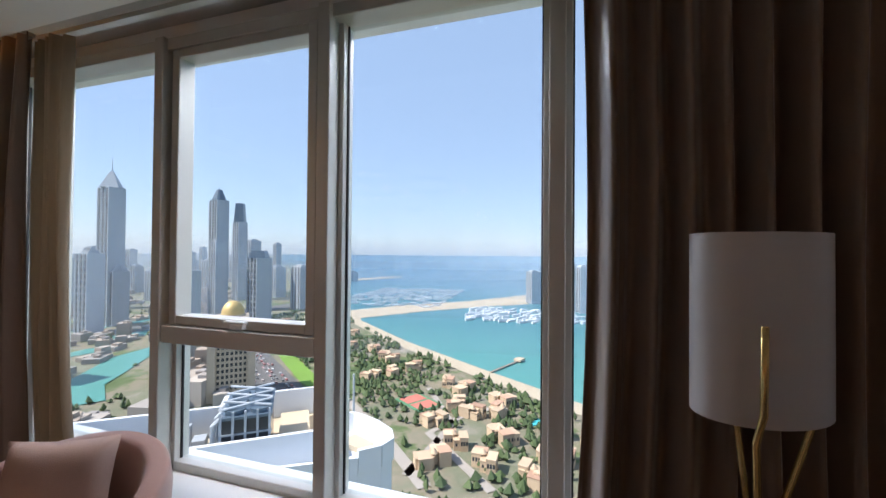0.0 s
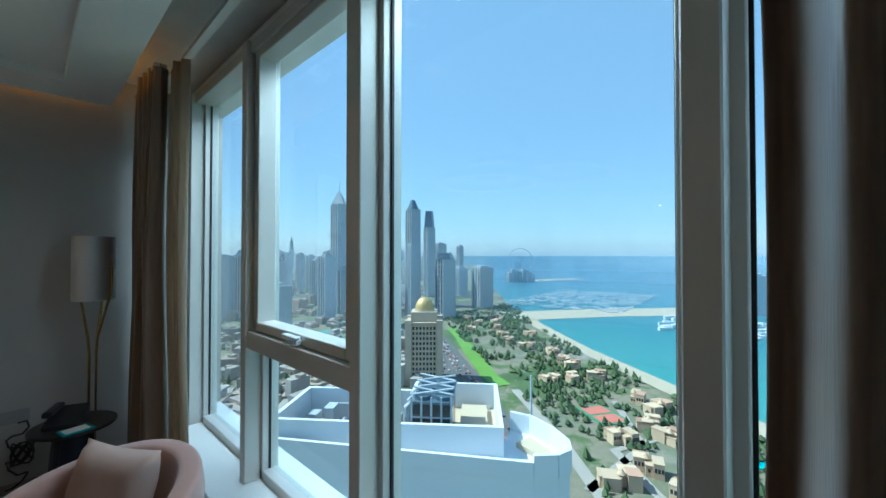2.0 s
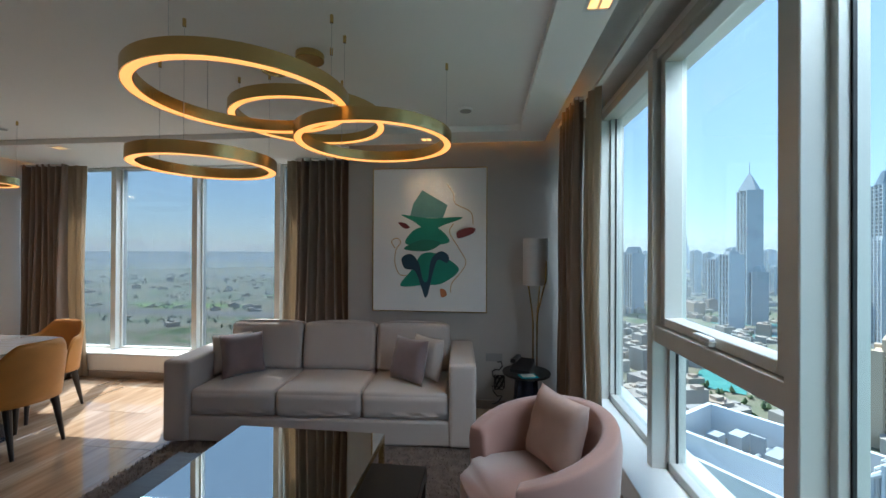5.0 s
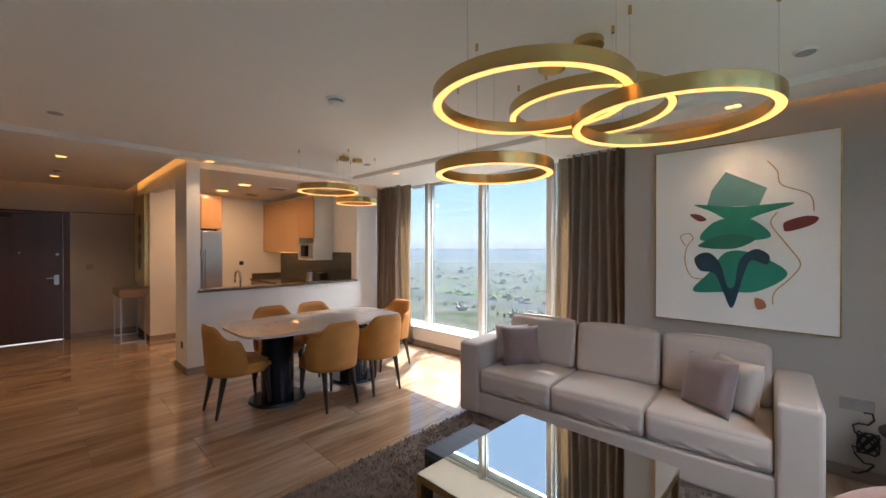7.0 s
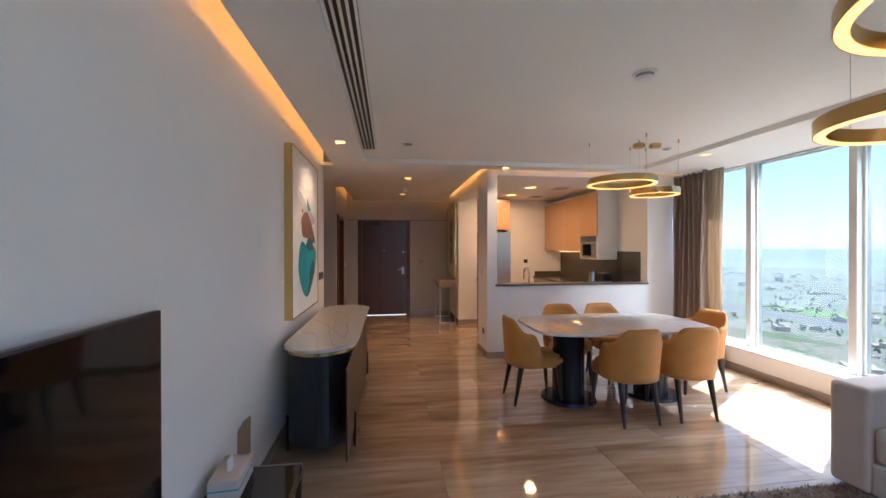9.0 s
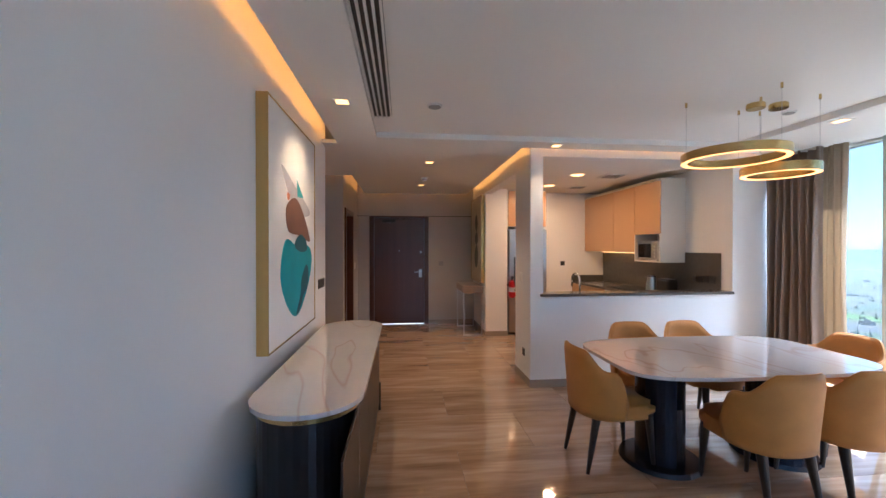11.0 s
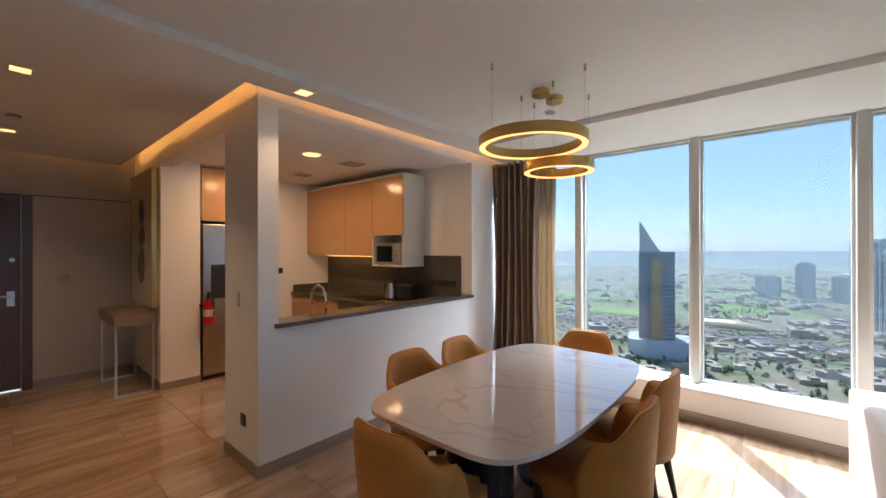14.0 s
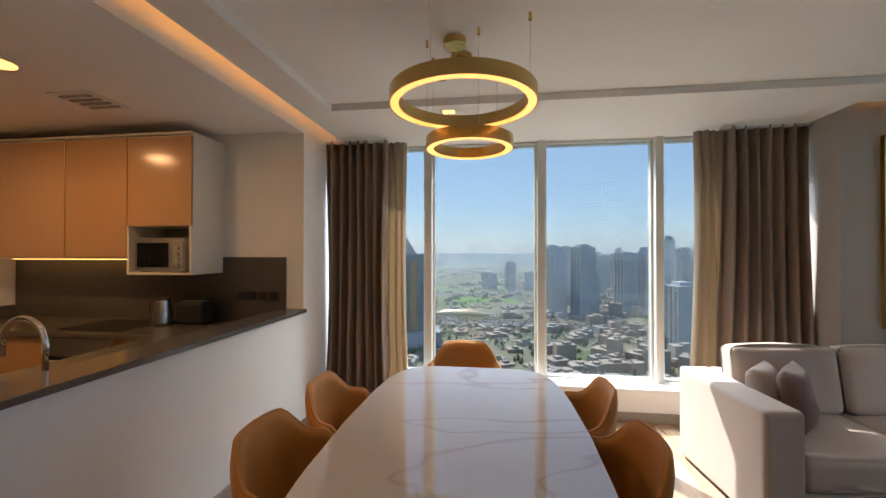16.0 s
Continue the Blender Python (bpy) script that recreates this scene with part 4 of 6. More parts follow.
bk.matrix_world = pose(2.16, 3.84, 0.5205, 0, 0, 15)
part("cover", box(-0.07, 0.07, -0.05, 0.05, 0, 0.006), INK["turquoise"], bk)
part("page", box(-0.055, 0.055, -0.038, 0.038, 0.006, 0.0075), WHITEP, bk)


def plate(name, label, m, w, h, n, material, kind="switch"):
    top = thing(name, label, kind, m)
    part("plate", box(-w / 2, w / 2, -h / 2, h / 2, 0, 0.008, 0.002, 1), material, top)
    for k in range(n):
        x = -w / 2 + w * (k + 0.5) / n
        part("button", box(x - w / n * 0.38, x + w / n * 0.38, -h * 0.36, h * 0.36, 0.008, 0.011, 0.001, 1), material, top)
    return top


plate("wall_socket", "dark double socket behind the sofa", pose(1.90, PY, 0.50, 90, 0, 0), 0.16, 0.08, 2, GREYP, "socket")
cable = tube([(1.93 + 0.05 * math.sin(i * 0.9), PY - 0.03 - 0.02 * math.cos(i * 1.3), 0.47 - i * 0.022 + 0.02 * math.sin(i * 1.7)) for i in range(20)], 0.006, 6)
cb = thing("cable", "coiled black cable hanging from the socket", "cable", pose(0, 0, 0))
part("cord", cable, ROPE, cb)
part("coil", tube([(1.95 + 0.05 * math.cos(i * 0.55), PY - 0.035 + 0.004 * math.sin(i), 0.27 + 0.07 * math.sin(i * 0.55 + 0.1 * i)) for i in range(46)], 0.006, 6), ROPE, cb)
plate("light_switch", "black triple light switch", pose(-3.53, SY, 1.17, 90, 0, 180), 0.26, 0.09, 3, BLACKP)
plate("thermostat", "small white room thermostat with dark display", pose(-4.05, 1.92, 1.17, 90, 0, 0), 0.07, 0.11, 1, WHITEP, "thermostat")
plate("wall_socket", "dark brown wall socket low on the wall end", pose(-3.95, 1.92, 0.33, 90, 0, 0), 0.075, 0.085, 1, BLACKP, "socket")
plate("light_switch", "grey switch beside the entrance door", pose(WX, 1.30, 1.20, 90, 0, 90), 0.09, 0.09, 1, GREYP)
plate("light_switch", "white switch beside the inner door", pose(-6.85, -0.33, 1.18, 90, 0, 180), 0.08, 0.12, 1, WHITEP)

# ---- sideboard, tv wall ----
sb = thing("sideboard", "long oval black sideboard with a white veined stone top", "sideboard", pose(-2.445, 0.085, 0))
st_o = stadium(2.16, 0.52)
part("carcass", prism(stadium(2.12, 0.485, 24), 0.09, 0.745), NAVYF := mat("fluted_dark_lacquer", (0.018, 0.019, 0.024), 0.3, 0.2, var=0.2, scale=30, fine=120, stretch=(1, 1, 0.02), bump=0.1), sb)
part("brass_band", prism(stadium(2.13, 0.49, 24), 0.745, 0.778), BRASS, sb, "brass band below the top")
part("stone_top", prism(stadium(2.19, 0.545, 24), 0.778, 0.80, 0.006), QUARTZ, sb, "polished white stone top with veins")
for k in range(4):
    x = -0.80 + 0.54 * k
    part("door", box(x, x + 0.53, 0.232, 0.243, 0.14, 0.73, 0.003, 1), DARKWOOD, sb)
for x in (-0.86, 0.86):
    for y in (-0.245, 0.245):
        part("leg", box(x - 0.011, x + 0.011, y - 0.011, y + 0.011, 0, 0.26), DARKMETAL, sb)
tv = thing("television", "large black flat television on the wall", "television", pose(0.62, SY, 0.93))
part("mount", box(-0.2, 0.2, 0.0, 0.03, -0.15, 0.15), BLACKP, tv)
part("housing", box(-0.645, 0.645, 0.03, 0.058, -0.37, 0.37, 0.004, 1), BLACKP, tv)
part("screen", box(-0.635, 0.635, 0.058, 0.0605, -0.358, 0.362), SCREEN, tv)
tc = thing("tv_console", "low dark console table with a black glass top", "console table", pose(0, 0, 0))
part("tabletop", box(-0.63, 1.9, SY + 0.02, 0.15, 0.37, 0.40, 0.003, 1), SCREEN, tc)
for x in (-0.63, 1.87):
    for y in (SY + 0.02, 0.12):
        part("leg", box(x, x + 0.03, y, y + 0.03, 0, 0.37), DARKMETAL, tc)
for y in (SY + 0.02, 0.132):
    part("rail", box(-0.60, 1.87, y, y + 0.018, 0.345, 0.37), DARKMETAL, tc)
part("shelf", box(-0.60, 1.87, SY + 0.04, 0.13, 0.10, 0.125), DARKWOOD, tc)
part("edge_trim", box(-0.635, -0.629, SY + 0.02, 0.15, 0.372, 0.404), STEEL, tc)
tb = thing("tissue_box", "grey fabric tissue box with a white tissue", "tissue box", pose(-0.475, -0.135, 0.40, 0, 0, 4))
part("box_body", box(-0.12, 0.12, -0.065, 0.065, 0, 0.095, 0.006), SOFA, tb)
part("stripe", box(-0.121, 0.121, -0.066, 0.066, 0.048, 0.055), INK["turquoise"], tb)
tis = pillow(0.05, 0.08, 0.02, 6)
p = part("tissue", tis, WHITEP, tb, smooth=True)
p.location = (0.02, 0, 0.115)
cd = thing("cardboard_flap", "brown folded card standing against the wall", "card", pose(-0.60, -0.125, 0.40, 0, 0, 80))
bm = prism([(-0.034, 0.0), (0.034, 0.02), (0.034, 0.28), (0.002, 0.255), (-0.03, 0.20)], -0.004, 0.004)
bmesh.ops.rotate(bm, verts=bm.verts[:], matrix=Matrix.Rotation(radians(90), 3, "X"))
part("panel", bm, CARD, cd)
part("foot", box(-0.034, 0.034, 0.0045, 0.03, 0, 0.006), CARD, cd)

# ---- entrance hall ----
d1 = tagged(new("door_1"), "dark mahogany entrance door, closed, with a steel lever", "door", kind="structure")
part("door_leaf", box(WX - 0.10, WX - 0.05, -0.012, 0.965, 0.012, 2.095, 0.003, 1), DOORWOOD, d1)
for y0, y1, z0, z1 in ((-0.10, -0.014, 0, 2.13), (0.967, 1.05, 0, 2.13), (-0.014, 0.967, 2.097, 2.13)):
    part("door_frame", box(WX - 0.15, WX + 0.018, y0, y1, z0, z1, 0.004, 1), DOORWOOD, d1)
part("handle_plate", box(WX - 0.05, WX - 0.042, 0.86, 0.92, 0.92, 1.08, 0.003, 1), STEEL, d1)
part("door_handle", tube([(WX - 0.045, 0.89, 1.03), (WX + 0.005, 0.89, 1.03), (WX + 0.008, 0.86, 1.03), (WX + 0.008, 0.77, 1.03)], 0.009), STEEL, d1, "steel lever handle", smooth=True)
part("deadbolt", cyl(0.022, 0.022, 0, 0.02, 20), STEEL, d1).matrix_basis = pose(WX - 0.05, 0.90, 1.42, 0, 90, 0)
part("peephole", cyl(0.012, 0.012, 0, 0.012, 16), STEEL, d1).matrix_basis = pose(WX - 0.05, 0.475, 1.45, 0, 90, 0)
part("door_closer", box(WX - 0.05, WX - 0.005, 0.14, 0.40, 2.0, 2.06, 0.006), DARKMETAL, d1)
part("closer_arm", box(WX - 0.03, WX - 0.02, 0.30, 0.62, 2.065, 2.08), DARKMETAL, d1)
setting("trim_groove", box(WX, WX + 0.004, -0.33, -0.101, 2.125, 2.135), DARKMETAL, "dark shadow gap across the entrance wall", "trim")
setting("trim_groove", box(WX, WX + 0.004, 1.051, 1.95, 2.125, 2.135), DARKMETAL, "dark shadow gap across the entrance wall", "trim")
# glowing bar put in for the landing light under the door
gap = setting("door_glow_bar", box(WX - 0.09, WX - 0.055, 0.0, 0.955, 0.0015, 0.010), mat("gap_glow", (0.9, 0.9, 0.9), 0.5, emit=(0.9, 0.95, 1.0), power=0.3, bump=0), "glowing bar imitating bright landing light under the door", "light gap")
d2 = tagged(new("door_2"), "dark mahogany inner door standing in its frame", "door", kind="structure")
part("door_leaf", box(DX0 + 0.07, DX1 - 0.07, -0.50, -0.46, 0.01, 2.05, 0.003, 1), DOORWOOD, d2)
for x0, x1, z0, z1 in ((DX0, DX0 + 0.07, 0, 2.12), (DX1 - 0.07, DX1, 0, 2.12), (DX0 + 0.07, DX1 - 0.07, 2.05, 2.12)):
    part("door_frame", box(x0, x1, -0.525, -0.305, z0, z1, 0.004, 1), DOORWOOD, d2)
part("door_handle", tube([(DX0 + 0.15, -0.46, 1.03), (DX0 + 0.15, -0.41, 1.03), (DX0 + 0.27, -0.41, 1.03)], 0.009), STEEL, d2)
hc = thing("console_table", "narrow taupe wooden console table on thin metal legs", "console table", pose(0, 0, 0))
part("body", box(-7.05, -6.22, 1.57, 1.92, 0.73, 0.85, 0.004, 1), TAUPE := mat("taupe_wood", (0.24, 0.17, 0.13), 0.35, var=0.15, scale=3, fine=60, stretch=(0.2, 3, 3), bump=0.05), hc)
part("drawer", box(-7.0, -6.27, 1.562, 1.57, 0.745, 0.835, 0.002, 1), TAUPE, hc)
for x in (-7.04, -6.25):
    for y in (1.58, 1.89):
        part("leg", box(x, x + 0.02, y, y + 0.02, 0, 0.73), STEEL, hc)
    part("stretcher", box(x, x + 0.02, 1.60, 1.89, 0.0, 0.02), STEEL, hc)

# ---- kitchen ----
setting("window_ledge", box(KX - 0.20, KX + 0.03, 2.03, 4.30, 0.985, 1.015, 0.003, 1), COUNTER, "grey stone ledge of the kitchen hatch", "ledge")
for i, (x0, x1, z0) in enumerate(((-6.595, -5.602, 1.45), (-5.598, -5.027, 1.45), (-5.023, -4.455, 1.70))):
    cabt = thing("wall_cabinet", "glossy beige kitchen wall cabinet", "cabinet", pose(0, 0, 0), "kitchen wall cabinets")
    part("body", box(x0, x1, 3.95, 4.30, z0, 2.42), CABSIDE, cabt)
    if i == 2:
        for px0, px1, py0, pz0, pz1 in ((x0, x0 + 0.018, 3.93, 1.315, z0), (x1 - 0.018, x1, 3.93, 1.315, z0), (x0 + 0.018, x1 - 0.018, 3.93, 1.315, 1.333)):
            part("niche_panel", box(px0, px1, py0, 4.30, pz0, pz1), CABSIDE, cabt)
    part("door", box(x0 + 0.002, x1 - 0.002, 3.93, 3.948, z0, 2.405, 0.002, 1), CABINET, cabt)
    part("top_panel", box(x0, x1, 3.925, 4.30, 2.4205, 2.438), CABSIDE, cabt)
    if i == 2:
        part("niche_back", box(x0 + 0.019, x1 - 0.019, 4.27, 4.299, 1.334, z0 - 0.001), GREYP, cabt)
    else:
        part("underside", box(x0 + 0.02, x1 - 0.02, 3.96, 4.29, z0 - 0.012, z0 - 0.0005), STEEL if i else CABSIDE, cabt)
mw = thing("microwave", "small steel microwave oven in the cabinet niche", "microwave", pose(-4.745, 3.975, 1.333))
part("body", box(-0.225, 0.225, -0.03, 0.27, 0.008, 0.275, 0.004, 1), STEEL, mw)
for px in (-0.19, 0.17):
    part("foot", box(px, px + 0.02, -0.01, 0.25, 0, 0.008), BLACKP, mw)
part("door_glass", box(-0.20, 0.08, -0.036, -0.03, 0.04, 0.235, 0.003, 1), SCREEN, mw)
part("panel", box(0.12, 0.21, -0.034, -0.03, 0.03, 0.24), GREYP, mw)
for k in range(4):
    part("knob", cyl(0.013, 0.013, 0, 0.012, 14), STEEL, mw).matrix_basis = pose(0.165, -0.034, 0.06 + k * 0.045, 90, 0, 0)
for x0, x1 in ((-6.595, -6.005), (-6.0, -5.425), (-4.87, -4.485)):
    bc = thing("base_cabinet", "beige kitchen base cabinet", "cabinet", pose(0, 0, 0), "kitchen base cabinets")
    part("body", box(x0, x1, 3.70, 4.29, 0.10, 0.86), CABSIDE, bc)
    part("door", box(x0 + 0.002, x1 - 0.002, 3.682, 3.70, 0.12, 0.855, 0.002, 1), CABINET, bc)
    part("plinth", box(x0, x1, 3.75, 4.29, 0.0, 0.10), BLACKP, bc)
ov = thing("oven", "black glass built-in oven with a steel rail below the hob", "oven", pose(0, 0, 0))
part("body", box(-5.42, -4.875, 3.70, 4.28, 0.10, 0.86), BLACKP, ov)
part("door", box(-5.418, -4.877, 3.682, 3.70, 0.12, 0.72, 0.003, 1), SCREEN, ov)
part("control_panel", box(-5.418, -4.877, 3.682, 3.70, 0.725, 0.855, 0.002, 1), STEEL, ov)
part("handle", rod((-5.37, 3.655, 0.69), (-4.93, 3.655, 0.69), 0.009), STEEL, ov)
part("plinth", box(-5.42, -4.875, 3.75, 4.28, 0.0, 0.10), BLACKP, ov)
for y0, y1 in ((2.10, 2.64), (2.645, 3.19), (3.195, 3.69)):
    bc = thing("base_cabinet", "beige kitchen base cabinet under the hatch", "cabinet", pose(0, 0, 0), "kitchen base cabinets")
    part("body", box(-4.46, KX - 0.145, y0, y1, 0.10, 0.86), CABSIDE, bc)
    part("door", box(-4.478, -4.46, y0 + 0.002, y1 - 0.002, 0.12, 0.855, 0.002, 1), CABINET, bc)
    part("plinth", box(-4.41, KX - 0.145, y0, y1, 0.0, 0.10), BLACKP, bc)
bm = box(-6.597, KX - 0.145, 3.66, 4.295, 0.862, 0.90, 0.003, 1)
box(-4.50, KX - 0.145, 2.08, 3.66, 0.862, 0.90, 0.003, 1, bm=bm)
tagged(link("worktop", bm, COUNTER), "dark grey stone kitchen worktop", "worktop")
tagged(link("splashback", box(-6.585, -3.875, 4.285, 4.298, 0.90, 1.45), COUNTER), "dark grey stone splashback", "splashback")
tagged(link("worktop_upstand", box(-6.599, -6.587, 3.70, 4.298, 0.90, 1.0), COUNTER), "low grey stone upstand", "splashback")
tagged(link("cooker_hob", box(-5.44, -4.86, 3.76, 4.20, 0.9005, 0.907, 0.002, 1), SCREEN), "black glass cooking hob", "hob")
tp = thing("kitchen_tap", "chrome swan-neck kitchen tap", "tap", pose(-4.02, 2.62, 0.90))
part("base", cyl(0.026, 0.024, 0, 0.05, 20), CHROME, tp)
part("spout", tube([(0, 0, 0.05), (0, 0, 0.20)] + [(-0.11 + 0.11 * math.cos(t), 0, 0.20 + 0.11 * math.sin(t)) for t in np.linspace(0.1, 3.14, 14)] + [(-0.22, 0, 0.14)], 0.013, 12), CHROME, tp, smooth=True)
part("lever", rod((0, 0.02, 0.04), (0.01, 0.08, 0.07), 0.006), CHROME, tp)
kt = thing("kettle", "steel electric kettle on the worktop", "kettle", pose(-4.82, 4.06, 0.90))
part("jug", cyl(0.075, 0.055, 0.015, 0.20, 28, bevel=0.006), STEEL, kt)
part("lid", cyl(0.055, 0.04, 0.20, 0.22, 24), BLACKP, kt)
part("base", cyl(0.08, 0.08, 0, 0.015, 28), BLACKP, kt)
part("handle", tube([(-0.06, 0, 0.19), (-0.12, 0, 0.18), (-0.125, 0, 0.08), (-0.07, 0, 0.05)], 0.01), BLACKP, kt)
ts = thing("toaster", "black two-slot toaster on the worktop", "toaster", pose(-4.58, 4.12, 0.90))
part("body", box(-0.13, 0.13, -0.08, 0.08, 0.01, 0.19, 0.03, 3), BLACKP, ts)
part("slot", box(-0.10, 0.10, -0.035, -0.015, 0.186, 0.192), STEEL, ts)
part("slot", box(-0.10, 0.10, 0.015, 0.035, 0.186, 0.192), STEEL, ts)
part("foot", box(-0.11, 0.11, -0.06, 0.06, 0, 0.01), BLACKP, ts)
for k in range(4):
    plate("wall_socket", "dark socket with plugs in the splashback", pose(-4.28 + k * 0.10, 4.285, 1.12, 90, 0, 0), 0.075, 0.075, 1, BLACKP, "socket")
plate("light_switch", "black switch on the kitchen wall", pose(-6.60, 3.50, 1.22, 90, 0, 90), 0.08, 0.08, 1, BLACKP)
tagged(link("cabinet_light", box(-6.5, -5.1, 4.20, 4.225, 1.427, 1.437), CABLED), "warm light strip under the wall cabinets", "cabinet light")
fr = thing("refrigerator", "tall two-door steel refrigerator with a water dispenser", "refrigerator", pose(-6.745, 2.69, 0))
part("cabinet", box(0, 0.55, -0.335, 0.335, 0.03, 1.83, 0.005, 1), STEELD := mat("dark_steel_side", (0.12, 0.12, 0.12), 0.4, 0.8), fr)
for y0, y1 in ((-0.333, -0.003), (0.003, 0.333)):
    dd = part("door", box(0.553, 0.60, y0, y1, 0.06, 1.825, 0.008, 2), STEEL, fr)
    yh = -0.04 if y0 < -0.1 else 0.04
    part("handle", tube([(0.60, yh, 0.5), (0.645, yh, 0.52), (0.645, yh, 1.48), (0.60, yh, 1.5)], 0.012), CHROME, dd, "steel bar handle")
part("dispenser", box(0.598, 0.606, -0.25, -0.09, 0.95, 1.35, 0.004, 1), BLACKP, fr, "black water dispenser")
part("foot", box(0.05, 0.5, -0.3, 0.3, 0, 0.03), BLACKP, fr)
oc = thing("wall_cabinet", "glossy beige cabinet over the refrigerator", "cabinet", pose(0, 0, 0), "kitchen wall cabinets")
part("body", box(-6.74, -6.22, 2.36, 3.03, 1.87, 2.50), CABSIDE, oc)
for y0, y1 in ((2.362, 2.694), (2.698, 3.028)):
    part("door", box(-6.22, -6.20, y0, y1, 1.88, 2.49, 0.002, 1), CABINET, oc)
fe = thing("fire_extinguisher", "red fire extinguisher hung on a wall bracket beside the refrigerator", "fire extinguisher", pose(-6.085, 2.395, 0))
part("cylinder", cyl(0.058, 0.058, 0.66, 0.96, 28, bevel=0.02), RED, fe)
part("label_band", cyl(0.0588, 0.0588, 0.76, 0.84, 28), WHITEP, fe)
part("valve", cyl(0.022, 0.018, 0.96, 1.02, 16), BLACKP, fe)
part("lever", box(-0.02, 0.07, -0.012, 0.012, 1.02, 1.035, 0.003, 1), BLACKP, fe)
part("nozzle_hose", tube([(0.0, 0, 1.0), (0.05, 0.02, 1.01), (0.072, 0.03, 0.9), (0.068, 0.03, 0.78)], 0.009), BLACKP, fe)
part("bracket", box(-0.075, -0.03, -0.075, 0.0, 0.86, 0.90), BLACKP, fe)


# ---- outdoors: the ground lies 140 m below the flat ----
GZ = -140.0
rnd = random.Random(11)


def ground_mat():
    m = mat("open_ground", (0.3, 0.3, 0.3), 0.95, bump=0)
    n, l = m.node_tree.nodes, m.node_tree.links
    b = n["Principled BSDF"]
    co = n.new("ShaderNodeTexCoord")
    r = n.new("ShaderNodeValToRGB")
    a = n.new("ShaderNodeTexNoise")
    a.inputs["Scale"].default_value, a.inputs["Detail"].default_value, a.inputs["Roughness"].default_value = 0.007, 10, 0.72
    l.new(co.outputs["Object"], a.inputs["Vector"]), l.new(a.outputs[0], r.inputs[0])
    e = r.color_ramp.elements
    e[0].position, e[0].color = 0.34, (0.05, 0.09, 0.03, 1)
    e[1].position, e[1].color = 0.66, (0.28, 0.25, 0.21, 1)
    for p, c in ((0.45, (0.09, 0.13, 0.05, 1)), (0.49, (0.22, 0.19, 0.14, 1)), (0.57, (0.14, 0.155, 0.10, 1))):
        q = e.new(p)
        q.color = c
    l.new(r.outputs[0], b.inputs["Base Color"])
    return m


def islands(name, cols, rough=0.8, metal=0.0):
    """One surface whose loose pieces differ in colour."""
    m = bpy.data.materials.new(name)
    m.use_nodes = True
    n, l = m.node_tree.nodes, m.node_tree.links
    g, r, b = n.new("ShaderNodeNewGeometry"), n.new("ShaderNodeValToRGB"), n["Principled BSDF"]
    b.inputs["Roughness"].default_value, b.inputs["Metallic"].default_value = rough, metal
    e = r.color_ramp.elements
    e[0].color, e[1].color = (*cols[0], 1), (*cols[-1], 1)
    for i, c in enumerate(cols[1:-1]):
        q = e.new((i + 1) / (len(cols) - 1))
        q.color = (*c, 1)
    l.new(g.outputs["Random Per Island"], r.inputs[0]), l.new(r.outputs[0], b.inputs["Base Color"])
    return m


SAND = mat("beach_sand", (0.42, 0.36, 0.27), 0.9, var=0.1, scale=0.05, fine=1, bump=0)
LAWN = mat("mown_lawn", (0.14, 0.27, 0.04), 0.9, var=0.2, scale=0.03, fine=0.6, bump=0)
ROAD = mat("asphalt_road", (0.11, 0.11, 0.11), 0.85, var=0.12, scale=0.02, fine=0.6, bump=0)
WHITEW = mat("white_render", (0.66, 0.69, 0.72), 0.6, var=0.05, scale=0.2, fine=3, bump=0)
ROOFB = mat("beige_roof_screed", (0.50, 0.42, 0.31), 0.9, var=0.12, scale=0.2, fine=2, bump=0)
BEIGE = mat("beige_stone_facade", (0.50, 0.41, 0.31), 0.8, var=0.08, scale=0.1, fine=2, bump=0)
HOUSE = mat("sand_villa_wall", (0.52, 0.39, 0.27), 0.85, var=0.12, scale=0.08, fine=2, bump=0, rand=0.15)
TILE_R = mat("terracotta_roof", (0.42, 0.26, 0.18), 0.85, var=0.15, scale=0.2, fine=2, bump=0, rand=0.2)
TWGLASS = mat("tower_glass", (0.11, 0.16, 0.21), 0.3, 0.2, var=0.2, scale=0.05, fine=0.5, bump=0, rand=0.2)
TWPALE = mat("tower_concrete", (0.38, 0.42, 0.46), 0.7, var=0.1, scale=0.05, fine=0.5, bump=0, rand=0.15)
DARKGL = mat("dark_window", (0.035, 0.045, 0.055), 0.2, var=0.1, bump=0)
LEAVES = islands("foliage", [(0.045, 0.075, 0.03), (0.07, 0.11, 0.04), (0.055, 0.09, 0.04), (0.10, 0.14, 0.055)], 0.85)
BLOCKS = islands("low_buildings", [(0.38, 0.32, 0.26), (0.29, 0.27, 0.25), (0.42, 0.38, 0.34), (0.36, 0.28, 0.22), (0.27, 0.27, 0.28)], 0.8)
CARS = islands("cars", [(0.7, 0.7, 0.7), (0.1, 0.1, 0.1), (0.6, 0.6, 0.62), (0.3, 0.05, 0.04), (0.5, 0.5, 0.5)], 0.4)


